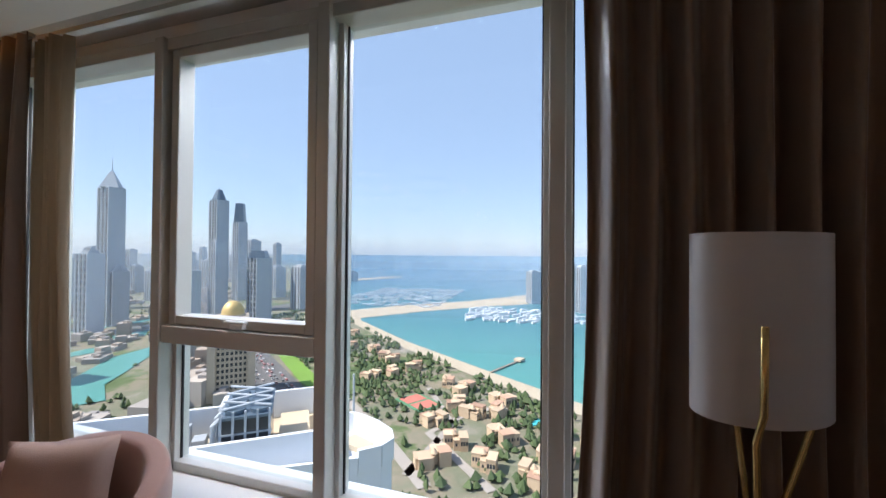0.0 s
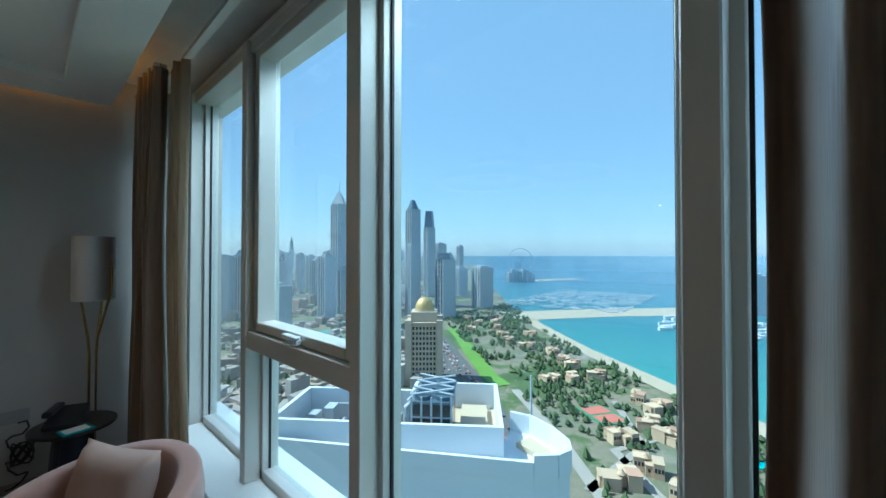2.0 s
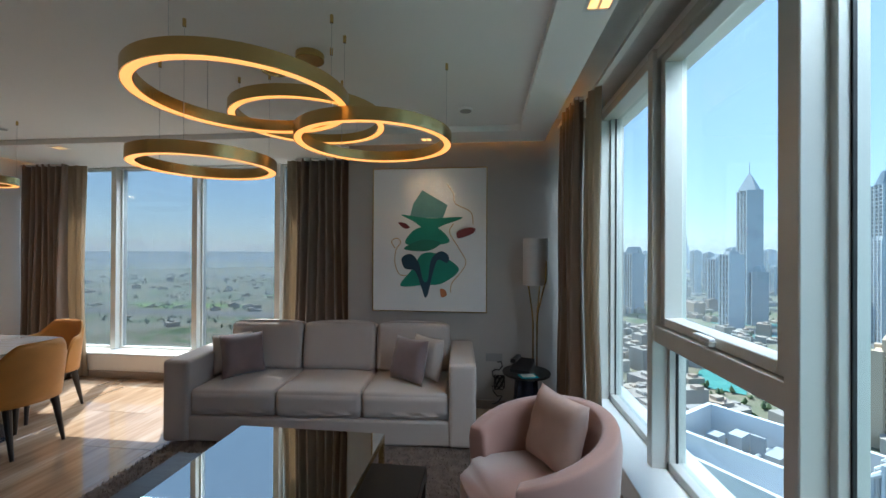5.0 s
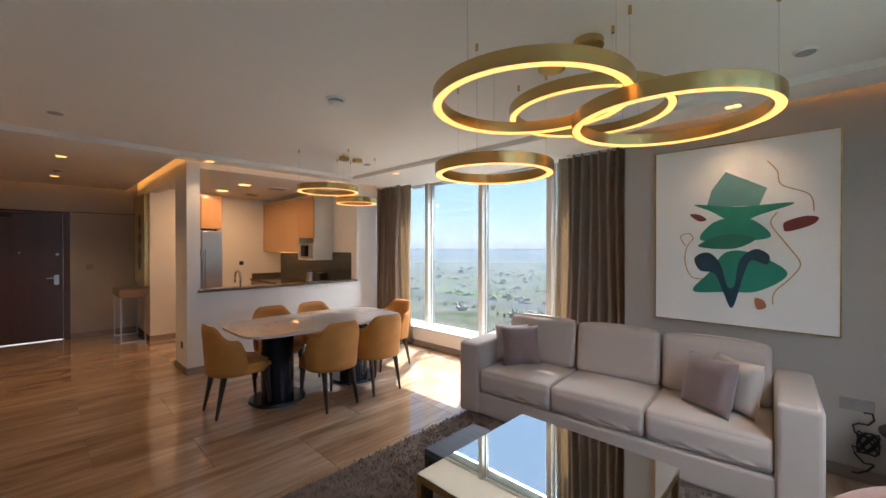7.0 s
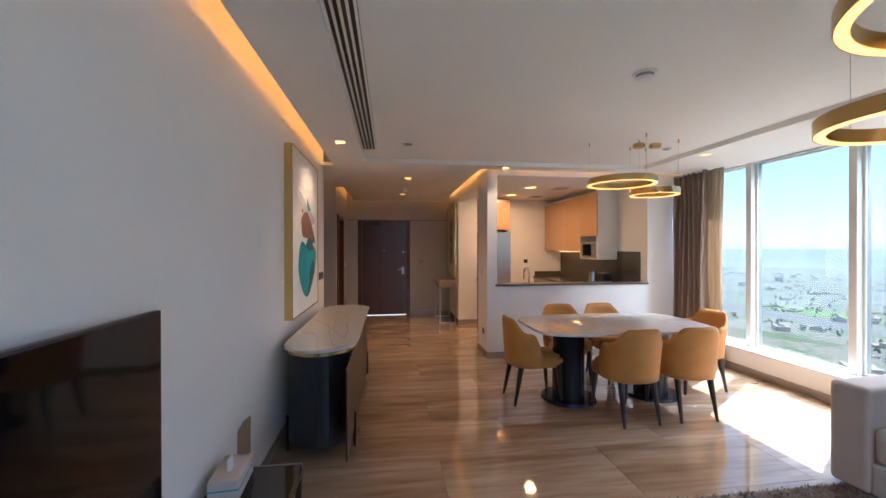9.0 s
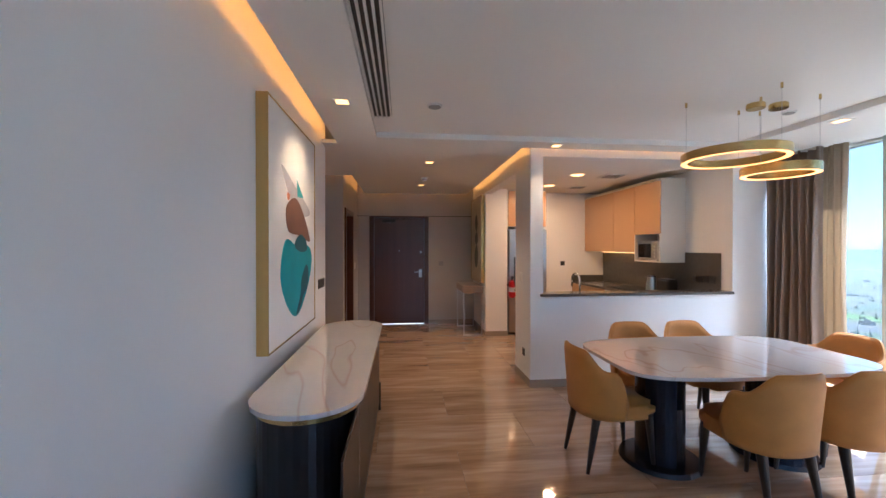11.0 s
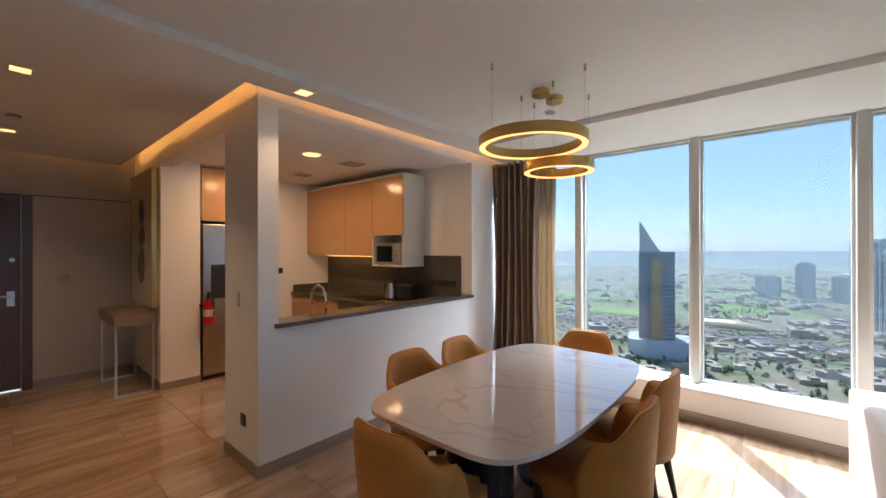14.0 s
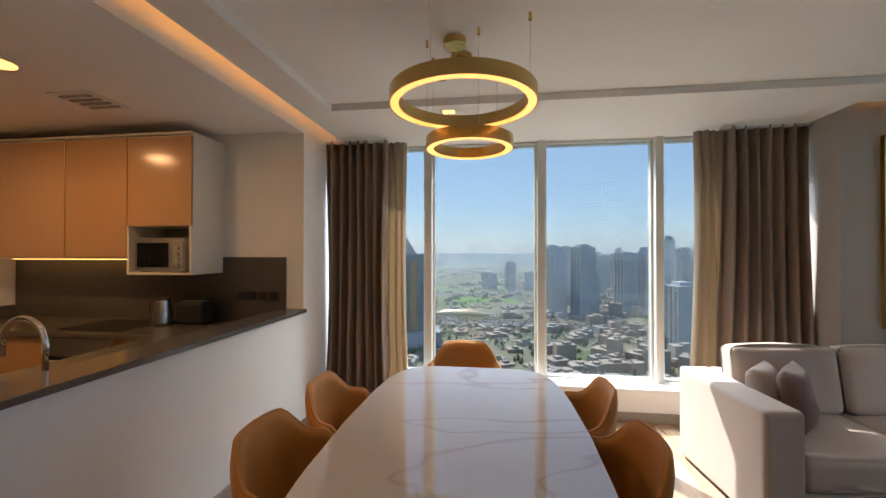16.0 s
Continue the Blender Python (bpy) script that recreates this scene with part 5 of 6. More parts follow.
def water(name):
    m = bpy.data.materials.new(name)
    m.use_nodes = True
    n, l = m.node_tree.nodes, m.node_tree.links
    b = n["Principled BSDF"]
    b.inputs["Roughness"].default_value = 0.35
    b.inputs["Specular IOR Level"].default_value = 0.25
    co, sp, mr, r = n.new("ShaderNodeTexCoord"), n.new("ShaderNodeSeparateXYZ"), n.new("ShaderNodeMapRange"), n.new("ShaderNodeValToRGB")
    a, ad = n.new("ShaderNodeTexNoise"), n.new("ShaderNodeMath")
    a.inputs["Scale"].default_value = 0.004
    l.new(co.outputs["Object"], sp.inputs[0]), l.new(co.outputs["Object"], a.inputs["Vector"])
    ad.operation = "MULTIPLY_ADD"
    ad.inputs[1].default_value = 160
    l.new(a.outputs[0], ad.inputs[0]), l.new(sp.outputs[0], ad.inputs[2])
    mr.inputs[1].default_value, mr.inputs[2].default_value = 420, 1900
    l.new(ad.outputs[0], mr.inputs[0]), l.new(mr.outputs[0], r.inputs[0])
    e = r.color_ramp.elements
    e[0].color, e[1].color = (0.085, 0.28, 0.25, 1), (0.05, 0.15, 0.23, 1)
    q = e.new(0.30)
    q.color = (0.035, 0.17, 0.20, 1)
    l.new(r.outputs[0], b.inputs["Base Color"])
    return m


SEA = water("shallow_sea")


def sheet(name, pts, z, material, label, category, bm=None):
    bm = bmesh.new()
    f = bm.faces.new([bm.verts.new((x, y, z)) for x, y in pts])
    if f.normal.z < 0 or f.calc_area() and (f.normal_update() or f.normal.z < 0):
        f.normal_flip()
    return setting(name, bm, material, label, category)


def strip(pts, w, z):
    bm = bmesh.new()
    rows = []
    for i, p in enumerate(pts):
        d = (Vector(pts[min(i + 1, len(pts) - 1)]) - Vector(pts[max(i - 1, 0)])).normalized()
        nrm = Vector((-d.y, d.x)) * w / 2
        rows.append((bm.verts.new((p[0] + nrm.x, p[1] + nrm.y, z)), bm.verts.new((p[0] - nrm.x, p[1] - nrm.y, z))))
    for a, b in zip(rows, rows[1:]):
        bm.faces.new((a[0], a[1], b[1], b[0]))
    bmesh.ops.recalc_face_normals(bm, faces=bm.faces[:])
    return bm


setting("ground", box(-4900, 4900, -4900, 4900, GZ - 1, GZ), ground_mat(), "sandy and green city ground far below", "ground")
SW = radians(5.4)


def sw(x, y):
    """The bay's own axes turned into the world."""
    return (x * math.cos(SW) - y * math.sin(SW), x * math.sin(SW) + y * math.cos(SW))


COAST = [sw(*p) for p in ((330, -150), (385, -54), (479, 56), (600, 190), (764, 342))]
sheet("water", [(150, -700)] + COAST + [(820, 520), (1400, 1020), (3800, 2900), (4890, 3500), (4890, -4000), (400, -4000)], GZ + 0.3, SEA, "turquoise sea with a shallow bay", "water")
setting("beach", strip([(x - 8, y + 6) for x, y in COAST] + [sw(*p) for p in ((830, 380), (1000, 200), (1120, 30), (1230, -60))], 26, GZ + 0.6), SAND, "pale sand beach round the bay", "beach")
setting("breakwater", strip([sw(*p) for p in ((800, 420), (960, 290), (1120, 120), (1290, 0), (1500, -150), (1900, -300))], 120, GZ + 0.9), SAND, "sandy spit with roads beyond the bay", "breakwater")
setting("breakwater_island", strip([sw(*p) for p in ((1800, 950), (2000, 850), (2250, 750))], 90, GZ + 1.2), SAND, "low sandy island on the horizon", "island")
setting("road", strip([(190, 110), (325, 275), (560, 587), (800, 900), (1300, 1500)], 52, GZ + 0.5), ROAD, "wide multi-lane highway with traffic", "road")
setting("lawn", strip([(352, 240), (367, 268), (430, 345), (503, 428), (560, 500)], 20, GZ + 0.7), LAWN, "bright mown lawn beside the highway", "lawn")
setting("road", strip([(-1600, 790), (-400, 800), (300, 770), (900, 700)], 60, GZ + 0.5), ROAD, "wide highway across the plain", "road")
setting("road", strip([(300, 700), (120, 900), (50, 1300), (200, 2000)], 26, GZ + 0.8), ROAD, "curving flyover road", "road")
for pts, w in (([(230, 60), (290, 110), (330, 150), (370, 190)], 9), ([(235, 20), (300, 75), (345, 50), (380, 5)], 7), ([(240, 75), (320, 60), (400, 100)], 6)):
    setting("road", strip([sw(*p) for p in pts], w, GZ + 0.6), mat("park_lane", (0.33, 0.30, 0.27), 0.9, var=0.1, scale=0.05, fine=1, bump=0), "pale lane through the palm park", "road")
for x, y, w in ((-284, 940, 330), (-520, 1150, 380), (-60, 1150, 260), (-760, 900, 300), (-200, 1500, 500)):
    setting("golf_lawn", prism([(x + w * 0.5 * math.cos(t) * (1 + 0.3 * math.sin(3 * t + x)), y + 45 * math.sin(t)) for t in np.linspace(0, 6.1, 26)], GZ, GZ + 0.4), LAWN, "green golf course turf", "lawn")
setting("pond", strip([(238, 425), (270, 478), (318, 512), (372, 552), (420, 560)], 44, GZ + 0.9), SEA, "turquoise artificial lake among the towers", "water")
for x, y, w in ((470, 700, 60), (545, 840, 90), (380, 640, 40)):
    setting("pond", prism([(x + w * math.cos(t) * (1 + 0.3 * math.sin(2 * t)), y + w * 0.4 * math.sin(t)) for t in np.linspace(0, 6.1, 24)], GZ, GZ + 0.45), SEA, "turquoise artificial lake", "water")
pool = thing("swimming_pool", "turquoise outdoor pool among palms", "pool", pose(*sw(342, -6), GZ))
part("water_surface", prism([(11 * math.cos(t), 5 * math.sin(t) + 2 * math.cos(2 * t)) for t in np.linspace(0, 6, 20)], 0, 0.8), mat("pool_water", (0.05, 0.45, 0.5), 0.2, bump=0), pool)
court = thing("tennis_court", "red and green tennis courts in the park", "tennis court", pose(*sw(360, 100), GZ, 0, 0, 57))
part("surround", box(-20, 20, -14, 14, 0, 0.7), mat("court_green", (0.08, 0.22, 0.12), 0.9, bump=0), court)
for s in (-1, 1):
    part("court", box(s * 9.5 - 8, s * 9.5 + 8, -11, 11, 0.7, 0.9), mat("court_red", (0.48, 0.16, 0.12), 0.9, bump=0), court)

# distance: pale glowing wall, haze painted into its colour, over the ground's far edge
PAINTED_HAZE_SEA = mat("sea_painted_haze", (0.20, 0.30, 0.38), 1.0, var=0.05, scale=0.002, fine=0.05, bump=0, emit=(0.20, 0.36, 0.48), power=0.45)
PAINTED_HAZE_LAND = mat("land_painted_haze", (0.34, 0.38, 0.42), 1.0, var=0.08, scale=0.002, fine=0.05, bump=0, emit=(0.40, 0.44, 0.48), power=0.42)
for first, last, material in ((-60, 40, PAINTED_HAZE_SEA), (40, 200, PAINTED_HAZE_LAND)):
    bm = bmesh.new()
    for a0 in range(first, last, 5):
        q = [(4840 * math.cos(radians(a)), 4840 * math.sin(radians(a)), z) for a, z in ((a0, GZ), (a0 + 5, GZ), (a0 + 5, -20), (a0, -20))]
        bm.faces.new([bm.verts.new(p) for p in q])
    setting("backdrop", bm, material, "pale glowing wall painted as hazy distance at the horizon", "backdrop")


def haze_sheet(name, opacity):
    """Sheet imitating haze: scatters a little light falling on it, denser near the ground."""
    m = bpy.data.materials.new(name)
    m.use_nodes = True
    n, l = m.node_tree.nodes, m.node_tree.links
    n.remove(n["Principled BSDF"])
    tr, df, tl, both, mx = (n.new("ShaderNode" + k) for k in ("BsdfTransparent", "BsdfDiffuse", "BsdfTranslucent", "MixShader", "MixShader"))
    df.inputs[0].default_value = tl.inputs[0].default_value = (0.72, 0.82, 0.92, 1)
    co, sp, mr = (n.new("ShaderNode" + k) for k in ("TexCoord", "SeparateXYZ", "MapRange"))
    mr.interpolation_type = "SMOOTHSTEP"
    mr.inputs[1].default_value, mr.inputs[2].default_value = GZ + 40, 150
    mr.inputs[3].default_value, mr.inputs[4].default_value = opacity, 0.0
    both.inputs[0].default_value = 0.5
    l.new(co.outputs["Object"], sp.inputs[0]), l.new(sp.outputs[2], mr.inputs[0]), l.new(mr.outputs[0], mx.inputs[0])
    l.new(df.outputs[0], both.inputs[1]), l.new(tl.outputs[0], both.inputs[2])
    l.new(tr.outputs[0], mx.inputs[1]), l.new(both.outputs[0], mx.inputs[2])
    l.new(mx.outputs[0], n["Material Output"].inputs[0])
    return m


# added pale blue shells; haze is put into their colour and opacity
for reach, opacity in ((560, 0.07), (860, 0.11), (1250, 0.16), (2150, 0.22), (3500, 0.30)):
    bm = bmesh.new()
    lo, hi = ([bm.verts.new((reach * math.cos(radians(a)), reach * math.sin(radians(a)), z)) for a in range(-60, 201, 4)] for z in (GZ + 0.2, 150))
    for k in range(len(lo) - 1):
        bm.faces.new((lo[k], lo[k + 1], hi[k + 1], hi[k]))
    setting("backdrop_haze_sheet", bm, haze_sheet("pale_haze_sheet", opacity), "thin translucent sheet imitating haze over the city", "haze", smooth=True)


def add_box(vs, fs, cx, cy, w, d, z0, z1, a):
    c, s = math.cos(a), math.sin(a)
    b = len(vs)
    for z in (z0, z1):
        for x, y in ((-w, -d), (w, -d), (w, d), (-w, d)):
            vs.append((cx + (x * c - y * s) / 2, cy + (x * s + y * c) / 2, z))
    fs += [(b + 4, b + 5, b + 6, b + 7), (b, b + 1, b + 5, b + 4), (b + 1, b + 2, b + 6, b + 5), (b + 2, b + 3, b + 7, b + 6), (b + 3, b, b + 4, b + 7)]


def stuff(name, vs, fs, material, label, category):
    me = bpy.data.meshes.new(name)
    me.from_pydata(vs, [], fs)
    me.materials.append(material)
    return tagged(new(name, me), label, category, kind="stuff")


def sea_side(x, y):
    """Whether a place lies in the bay."""
    if x < 250:
        return False
    for (x0, y0), (x1, y1) in zip(COAST, COAST[1:] + [(3800, 2750)]):
        if y0 <= y <= y1:
            return x > x0 + (x1 - x0) * (y - y0) / (y1 - y0) - 24
    return y < COAST[0][1]


def on_road(x, y):
    t = (y - 275) / 312
    return y > 90 and abs(x - (325 + 235 * t)) < 62 and y < 1500


vs, fs = [], []
for k in range(3000):   # city of low blocks
    a, d = radians(rnd.uniform(46, 150)), 250 + 2700 * rnd.random() ** 1.4
    x, y = d * math.cos(a), d * math.sin(a)
    if sea_side(x, y) or on_road(x, y) or (225 < x < 430 and abs(y - 430 - 0.76 * (x - 240)) < 62) or (a < radians(60) and d < 420) or abs(y - 790) < 45 or (a > radians(84) and rnd.random() < 0.5) or (a > radians(97) and rnd.random() < 0.65):
        continue
    h = (rnd.uniform(5, 13) if rnd.random() < 0.9 else rnd.uniform(13, 28)) * (0.6 if a > radians(84) else 1.0)
    w = rnd.uniform(10, 30)
    add_box(vs, fs, x, y, w, w * rnd.uniform(0.4, 1.3), GZ, GZ + h, rnd.choice((0.2, 0.9, 0.5)) + rnd.gauss(0, 0.05))
    if w > 16:
        add_box(vs, fs, x + 2, y - 2, w * 0.4, w * 0.3, GZ + h, GZ + h + 3, 0.4)
stuff("low_city_blocks", vs, fs, BLOCKS, "countless pale low city buildings", "buildings")
vs, fs = [], []
ico = [(math.cos(k * 1.257) * 0.9, math.sin(k * 1.257) * 0.9, 0.35) for k in range(5)]
for k in range(13000):   # trees of the park, the lanes and the golf course
    if k < 8500:
        x, y = rnd.uniform(190, 900), rnd.uniform(-160, 620)
        if sea_side(x, y) or on_road(x, y) or y > x * 0.95 or (abs(x - 349) < 18 and abs(y - 133) < 18):
            continue
        if noise.noise(Vector((x * 0.02, y * 0.02, 0))) < -0.16:
            continue
    else:
        a, d = radians(rnd.uniform(50, 150)), 300 + 2000 * rnd.random() ** 1.3
        x, y = d * math.cos(a), d * math.sin(a)
        if noise.noise(Vector((x * 0.006, y * 0.006, 4))) < 0.0 or abs(y - 790) < 42 or on_road(x, y):
            continue
    s, h = rnd.uniform(2.0, 4.6), rnd.uniform(4, 9)
    b = len(vs)
    for cx, cy, cz in ico:
        q = rnd.uniform(0.6, 1.35)
        vs.append((x + cx * s * q, y + cy * s * q, GZ + h * cz * rnd.uniform(0.7, 1.3)))
    vs.append((x + rnd.uniform(-1, 1), y + rnd.uniform(-1, 1), GZ + h)), vs.append((x, y, GZ))
    for i in range(5):
        j = (i + 1) % 5
        fs += [(b + i, b + j, b + 5), (b + j, b + i, b + 6)]
stuff("far_trees", vs, fs, LEAVES, "dense palms and garden trees far below", "trees")
vs, fs = [], []
for k in range(900):
    t = rnd.uniform(-0.5, 2.2)
    o = rnd.choice((-21, -17, -13, -9, -5, 5, 9, 13, 17))
    x, y = 325 + 235 * t + o * 0.80, 275 + 312 * t - o * 0.60
    add_box(vs, fs, x, y, 2.0, 4.6, GZ + 0.5, GZ + 2.0, math.atan2(312, 235) - math.pi / 2)
for k in range(1500):
    x, y = rnd.uniform(-420, 260), rnd.uniform(600, 880)
    y = 600 + round((y - 600) / 11) * 11
    add_box(vs, fs, x, y, 4.6, 2.0, GZ + 0.5, GZ + 2.0, 0.0)
stuff("far_cars", vs, fs, CARS, "rows of cars on the roads and car parks", "cars")
vs, fs = [], []
for k in range(170):
    x, y = sw(rnd.uniform(820, 1010), rnd.uniform(-120, 130))
    add_box(vs, fs, x, y, rnd.uniform(3, 6), rnd.uniform(10, 34), GZ + 0.3, GZ + rnd.uniform(3, 7), 0.9 + rnd.gauss(0, 0.2))
for k in range(700):
    x, y = sw(rnd.uniform(980, 1500), rnd.uniform(230, 560))
    add_box(vs, fs, x, y, rnd.uniform(2, 4), rnd.uniform(8, 18), GZ + 1.0, GZ + 3.5, 0.6)
stuff("moored_yachts", vs, fs, WHITEW, "white yachts moored in the bay and the marina", "yachts")
pier = thing("pier", "wooden pier on posts reaching into the bay", "pier", pose(*sw(466, 41), GZ, 0, 0, -23))
part("deck", box(0, 62, -1.4, 1.4, 1.6, 2.2), mat("pier_deck", (0.25, 0.2, 0.16), 0.8, bump=0), pier)
part("pavilion", box(62, 74, -5, 5, 1.6, 4.5), BEIGE, pier)
for k in range(8):
    part("post", cyl(0.5, 0.5, 0, 1.6, 8, (5 + k * 8, 0)), TWPALE, pier)


# villas
def villa(m, seed):
    r = random.Random(seed)
    top = thing("villa", "sand-coloured resort villa with flat roofs and arched windows", "house", m, "resort villas")
    for k in range(r.randint(4, 6)):
        x, y, w, d, h = r.uniform(-9, 9), r.uniform(-7, 7), r.uniform(7, 13), r.uniform(6, 10), r.uniform(5, 10)
        part("wall", box(x - w / 2, x + w / 2, y - d / 2, y + d / 2, 0, h), HOUSE, top)
        part("roof", box(x - w / 2 - 0.3, x + w / 2 + 0.3, y - d / 2 - 0.3, y + d / 2 + 0.3, h, h + 0.7), TILE_R if r.random() < 0.35 else HOUSE, top)
        for i in range(3):
            part("window", box(x - w / 2 - 0.1, x - w / 2, y - d / 3 + i * d / 3.2 - 0.7, y - d / 3 + i * d / 3.2 + 0.7, h * 0.45, h * 0.75), DARKGL, top)
    part("dome", cyl(2.6, 0.6, 9, 12, 14), HOUSE, top)
    return top


kinds = [villa(pose(*sw(285, 52), GZ, 0, 0, 20), 1), villa(pose(*sw(372, 24), GZ, 0, 0, 50), 2), villa(pose(*sw(318, -22), GZ, 0, 0, 10), 3)]
for k, (x, y) in enumerate(((262, 28), (300, 20), (335, 45), (352, 62), (395, 60), (410, 85), (300, -50), (276, -20), (455, 130), (430, 150), (500, 190), (525, 215), (410, 170), (255, 60), (345, 20), (560, 300),
                            (590, 330), (620, 290), (660, 420), (700, 400), (640, 370), (315, 75), (540, 260), (480, 165), (250, -5), (600, 400), (690, 470), (735, 430))):
    copy_thing(kinds[k % 3], pose(*sw(x, y), GZ, 0, 0, 37 * k % 180) @ Matrix.Scale(1.0, 4))

# tower in the park with a golden dome
DT = thing("domed_tower", "beige stone tower block with arched windows and a golden dome", "tower", pose(309, 317, GZ, 0, 0, 44))
part("shaft", box(-17, 17, -17, 17, 0, 66), BEIGE, DT)
part("upper_storeys", box(-14.5, 14.5, -14.5, 14.5, 66, 78), BEIGE, DT)
for sx in (-1, 1):
    for sy in (-1, 1):
        part("corner_turret", box(sx * 17 - 3.4, sx * 17 + 3.4, sy * 17 - 3.4, sy * 17 + 3.4, 0, 70), BEIGE, DT)
part("cornice", box(-19.5, 19.5, -19.5, 19.5, 66, 67.5), BEIGE, DT)
bm = bmesh.new()
bmesh.ops.create_uvsphere(bm, u_segments=28, v_segments=14, radius=10.5)
for v in bm.verts:
    v.co.z = max(v.co.z, -1) * 1.25 + 80
part("dome", bm, mat("gold_dome", (0.55, 0.40, 0.17), 0.5, 0.3, bump=0), DT, "golden dome", smooth=True)
part("drum", cyl(11.5, 11.5, 78, 80, 28), BEIGE, DT)
part("finial", rod((0, 0, 92), (0, 0, 104), 0.5, 0.1), TWPALE, DT)
wm = bpy.data.meshes.new("window")
b = box(-1.1, 1.1, -0.15, 0.15, -1.5, 1.5)
b.to_mesh(wm)
b.free()
wm.materials.append(DARKGL)
for side in range(4):
    for i in range(7):
        for j in range(11):
            w = new("window", wm)
            w.parent = DT
            w.matrix_basis = pose(0, 0, 0, 0, 0, side * 90) @ pose(-11.4 + i * 3.8, -17.05, 6 + j * 5.5)


def tower(az, d, w, top_z, label, material, crown="flat", depth=None, low=None, floors=22, group="distant towers"):
    """A high-rise in storeys: shaft, slab bands, fins and a crown."""
    a = radians(az)
    T = thing("high_rise_tower", label, "tower", pose(d * math.cos(a), d * math.sin(a), GZ, 0, 0, az + 28), group)
    h = top_z - GZ
    body = (low - GZ) if low is not None else h * (0.9 if crown != "flat" else 1.0)
    dp = depth or w * 0.8
    part("shaft", box(-w / 2, w / 2, -dp / 2, dp / 2, 0, body), material, T)
    bmw = bpy.data.meshes.new("storey_band")
    q = box(-w / 2 - 0.5, w / 2 + 0.5, -dp / 2 - 0.5, dp / 2 + 0.5, -0.6, 0.6)
    q.to_mesh(bmw)
    q.free()
    bmw.materials.append(TWPALE)
    for k in range(1, floors):
        s = new("storey_band", bmw)
        s.parent = T
        s.location = (0, 0, body * k / floors)
    for sx in (-0.5, -0.17, 0.17, 0.5):
        part("fin", box(sx * w - 1, sx * w + 1, -dp / 2 - 0.9, dp / 2 + 0.9, 0, body), TWPALE, T)
    for sx in (-0.335, 0.0, 0.335):   # dark glazing between the fins, floor bands stand proud of it
        part("glazing", box(sx * w - w * 0.075, sx * w + w * 0.075, -dp / 2 - 0.25, dp / 2 + 0.25, 2, body - 2), DARKGL, T)
    for sy in (-0.25, 0.25):
        part("glazing", box(-w / 2 - 0.25, w / 2 + 0.25, sy * dp - dp * 0.11, sy * dp + dp * 0.11, 2, body - 2), DARKGL, T)
    if crown == "spire":
        part("crown", cyl(w * 0.62, w * 0.10, body, body + (h - body) * 0.55, 4), TWPALE, T)
        part("spire", rod((0, 0, body), (0, 0, h), 1.6, 0.3), TWPALE, T)
    elif crown == "step":
        part("crown", box(-w * 0.32, w * 0.32, -dp * 0.32, dp * 0.32, body, body + (h - body) * 0.6), material, T)
        part("crown_top", cyl(w * 0.34, 0.5, body + (h - body) * 0.6, h, 4), TWPALE, T)
    elif crown == "dome":
        part("crown", cyl(w * 0.48, w * 0.18, body, body + (h - body) * 0.7, 16), material, T)
        part("spire", rod((0, 0, body), (0, 0, h), 1.2, 0.2), TWPALE, T)
    elif crown == "taper":
        part("crown", cyl(w * 0.6, w * 0.45, body, h, 4), material, T)
    else:
        part("roof", box(-w * 0.3, w * 0.3, -dp * 0.3, dp * 0.3, body, body + 5), TWPALE, T)
    return T


tower(58.0, 980, 34, 180, "pale blue skyscraper with a pointed spire crown", TWPALE, "spire", low=122, floors=40)
tower(52.1, 1000, 34, 185, "tall grey skyscraper stepping up to a pointed crown", TWPALE, "step", low=110, floors=34)
tower(47.5, 1080, 34, 162, "tall blue-grey skyscraper with a rounded crown", TWGLASS, "dome", low=125, floors=36)
tower(47.6, 900, 25, 22, "slim pale tower in front of a taller one", TWPALE, floors=30)
tower(45.1, 1300, 32, 145, "slim dark blue tapering skyscraper", TWGLASS, "taper", low=90, floors=30)
tower(43.6, 1450, 42, 40, "grey apartment tower with a rounded top", TWGLASS, floors=20)
tower(40.6, 1500, 22, 32, "slim tower beside a crane", TWPALE, floors=20)
tower(40.5, 1350, 40, -45, "low pale block by the marina", TWPALE, floors=12)
tower(37.3, 1036, 46, -33, "white hotel slab with an overhanging roof", TWPALE, floors=18)
tower(51.5, 780, 48, -30, "tall building under construction in dark scaffolding", TWGLASS, floors=22)
tower(64.4, 3600, 40, 165, "faint very tall stepped tower on the skyline", TWGLASS, "step", low=40, floors=10)
for k in range(64):
    az = rnd.uniform(42.5, 84)
    d = rnd.uniform(850, 2500)
    tower(az, d, rnd.uniform(24, 42), 1.5 + d * rnd.uniform(-0.035, 0.012), "hazy apartment tower in the dense skyline", rnd.choice((TWGLASS, TWPALE, TWPALE)), rnd.choice(("flat", "flat", "taper")), floors=12)
for az, d in ((4.4, 1160), (2.8, 1180), (-0.6, 1030), (-2.2, 1020), (-3.6, 1040)):
    tower(az, d, 34, -28 - 20 * (az > 1), "pale seafront apartment tower", TWPALE, floors=16)
# towers over the plain
gt = thing("glass_tower", "blue glass office tower with a slanted sail-like top", "tower", pose(-128, 592, GZ, 0, 0, 14))
part("shaft", box(-21, 21, -18, 18, 0, 138), TWGLASS, gt)
part("gold_strip", box(-6, 6, -18.6, -18, 18, 128), mat("bronze_glass", (0.33, 0.24, 0.14), 0.25, 0.4, bump=0), gt)
for k in range(1, 26):
    part("storey_band", box(6.5, 21.4, -18.5, 18.5, k * 5.3 - 0.5, k * 5.3 + 0.5), TWPALE, gt)
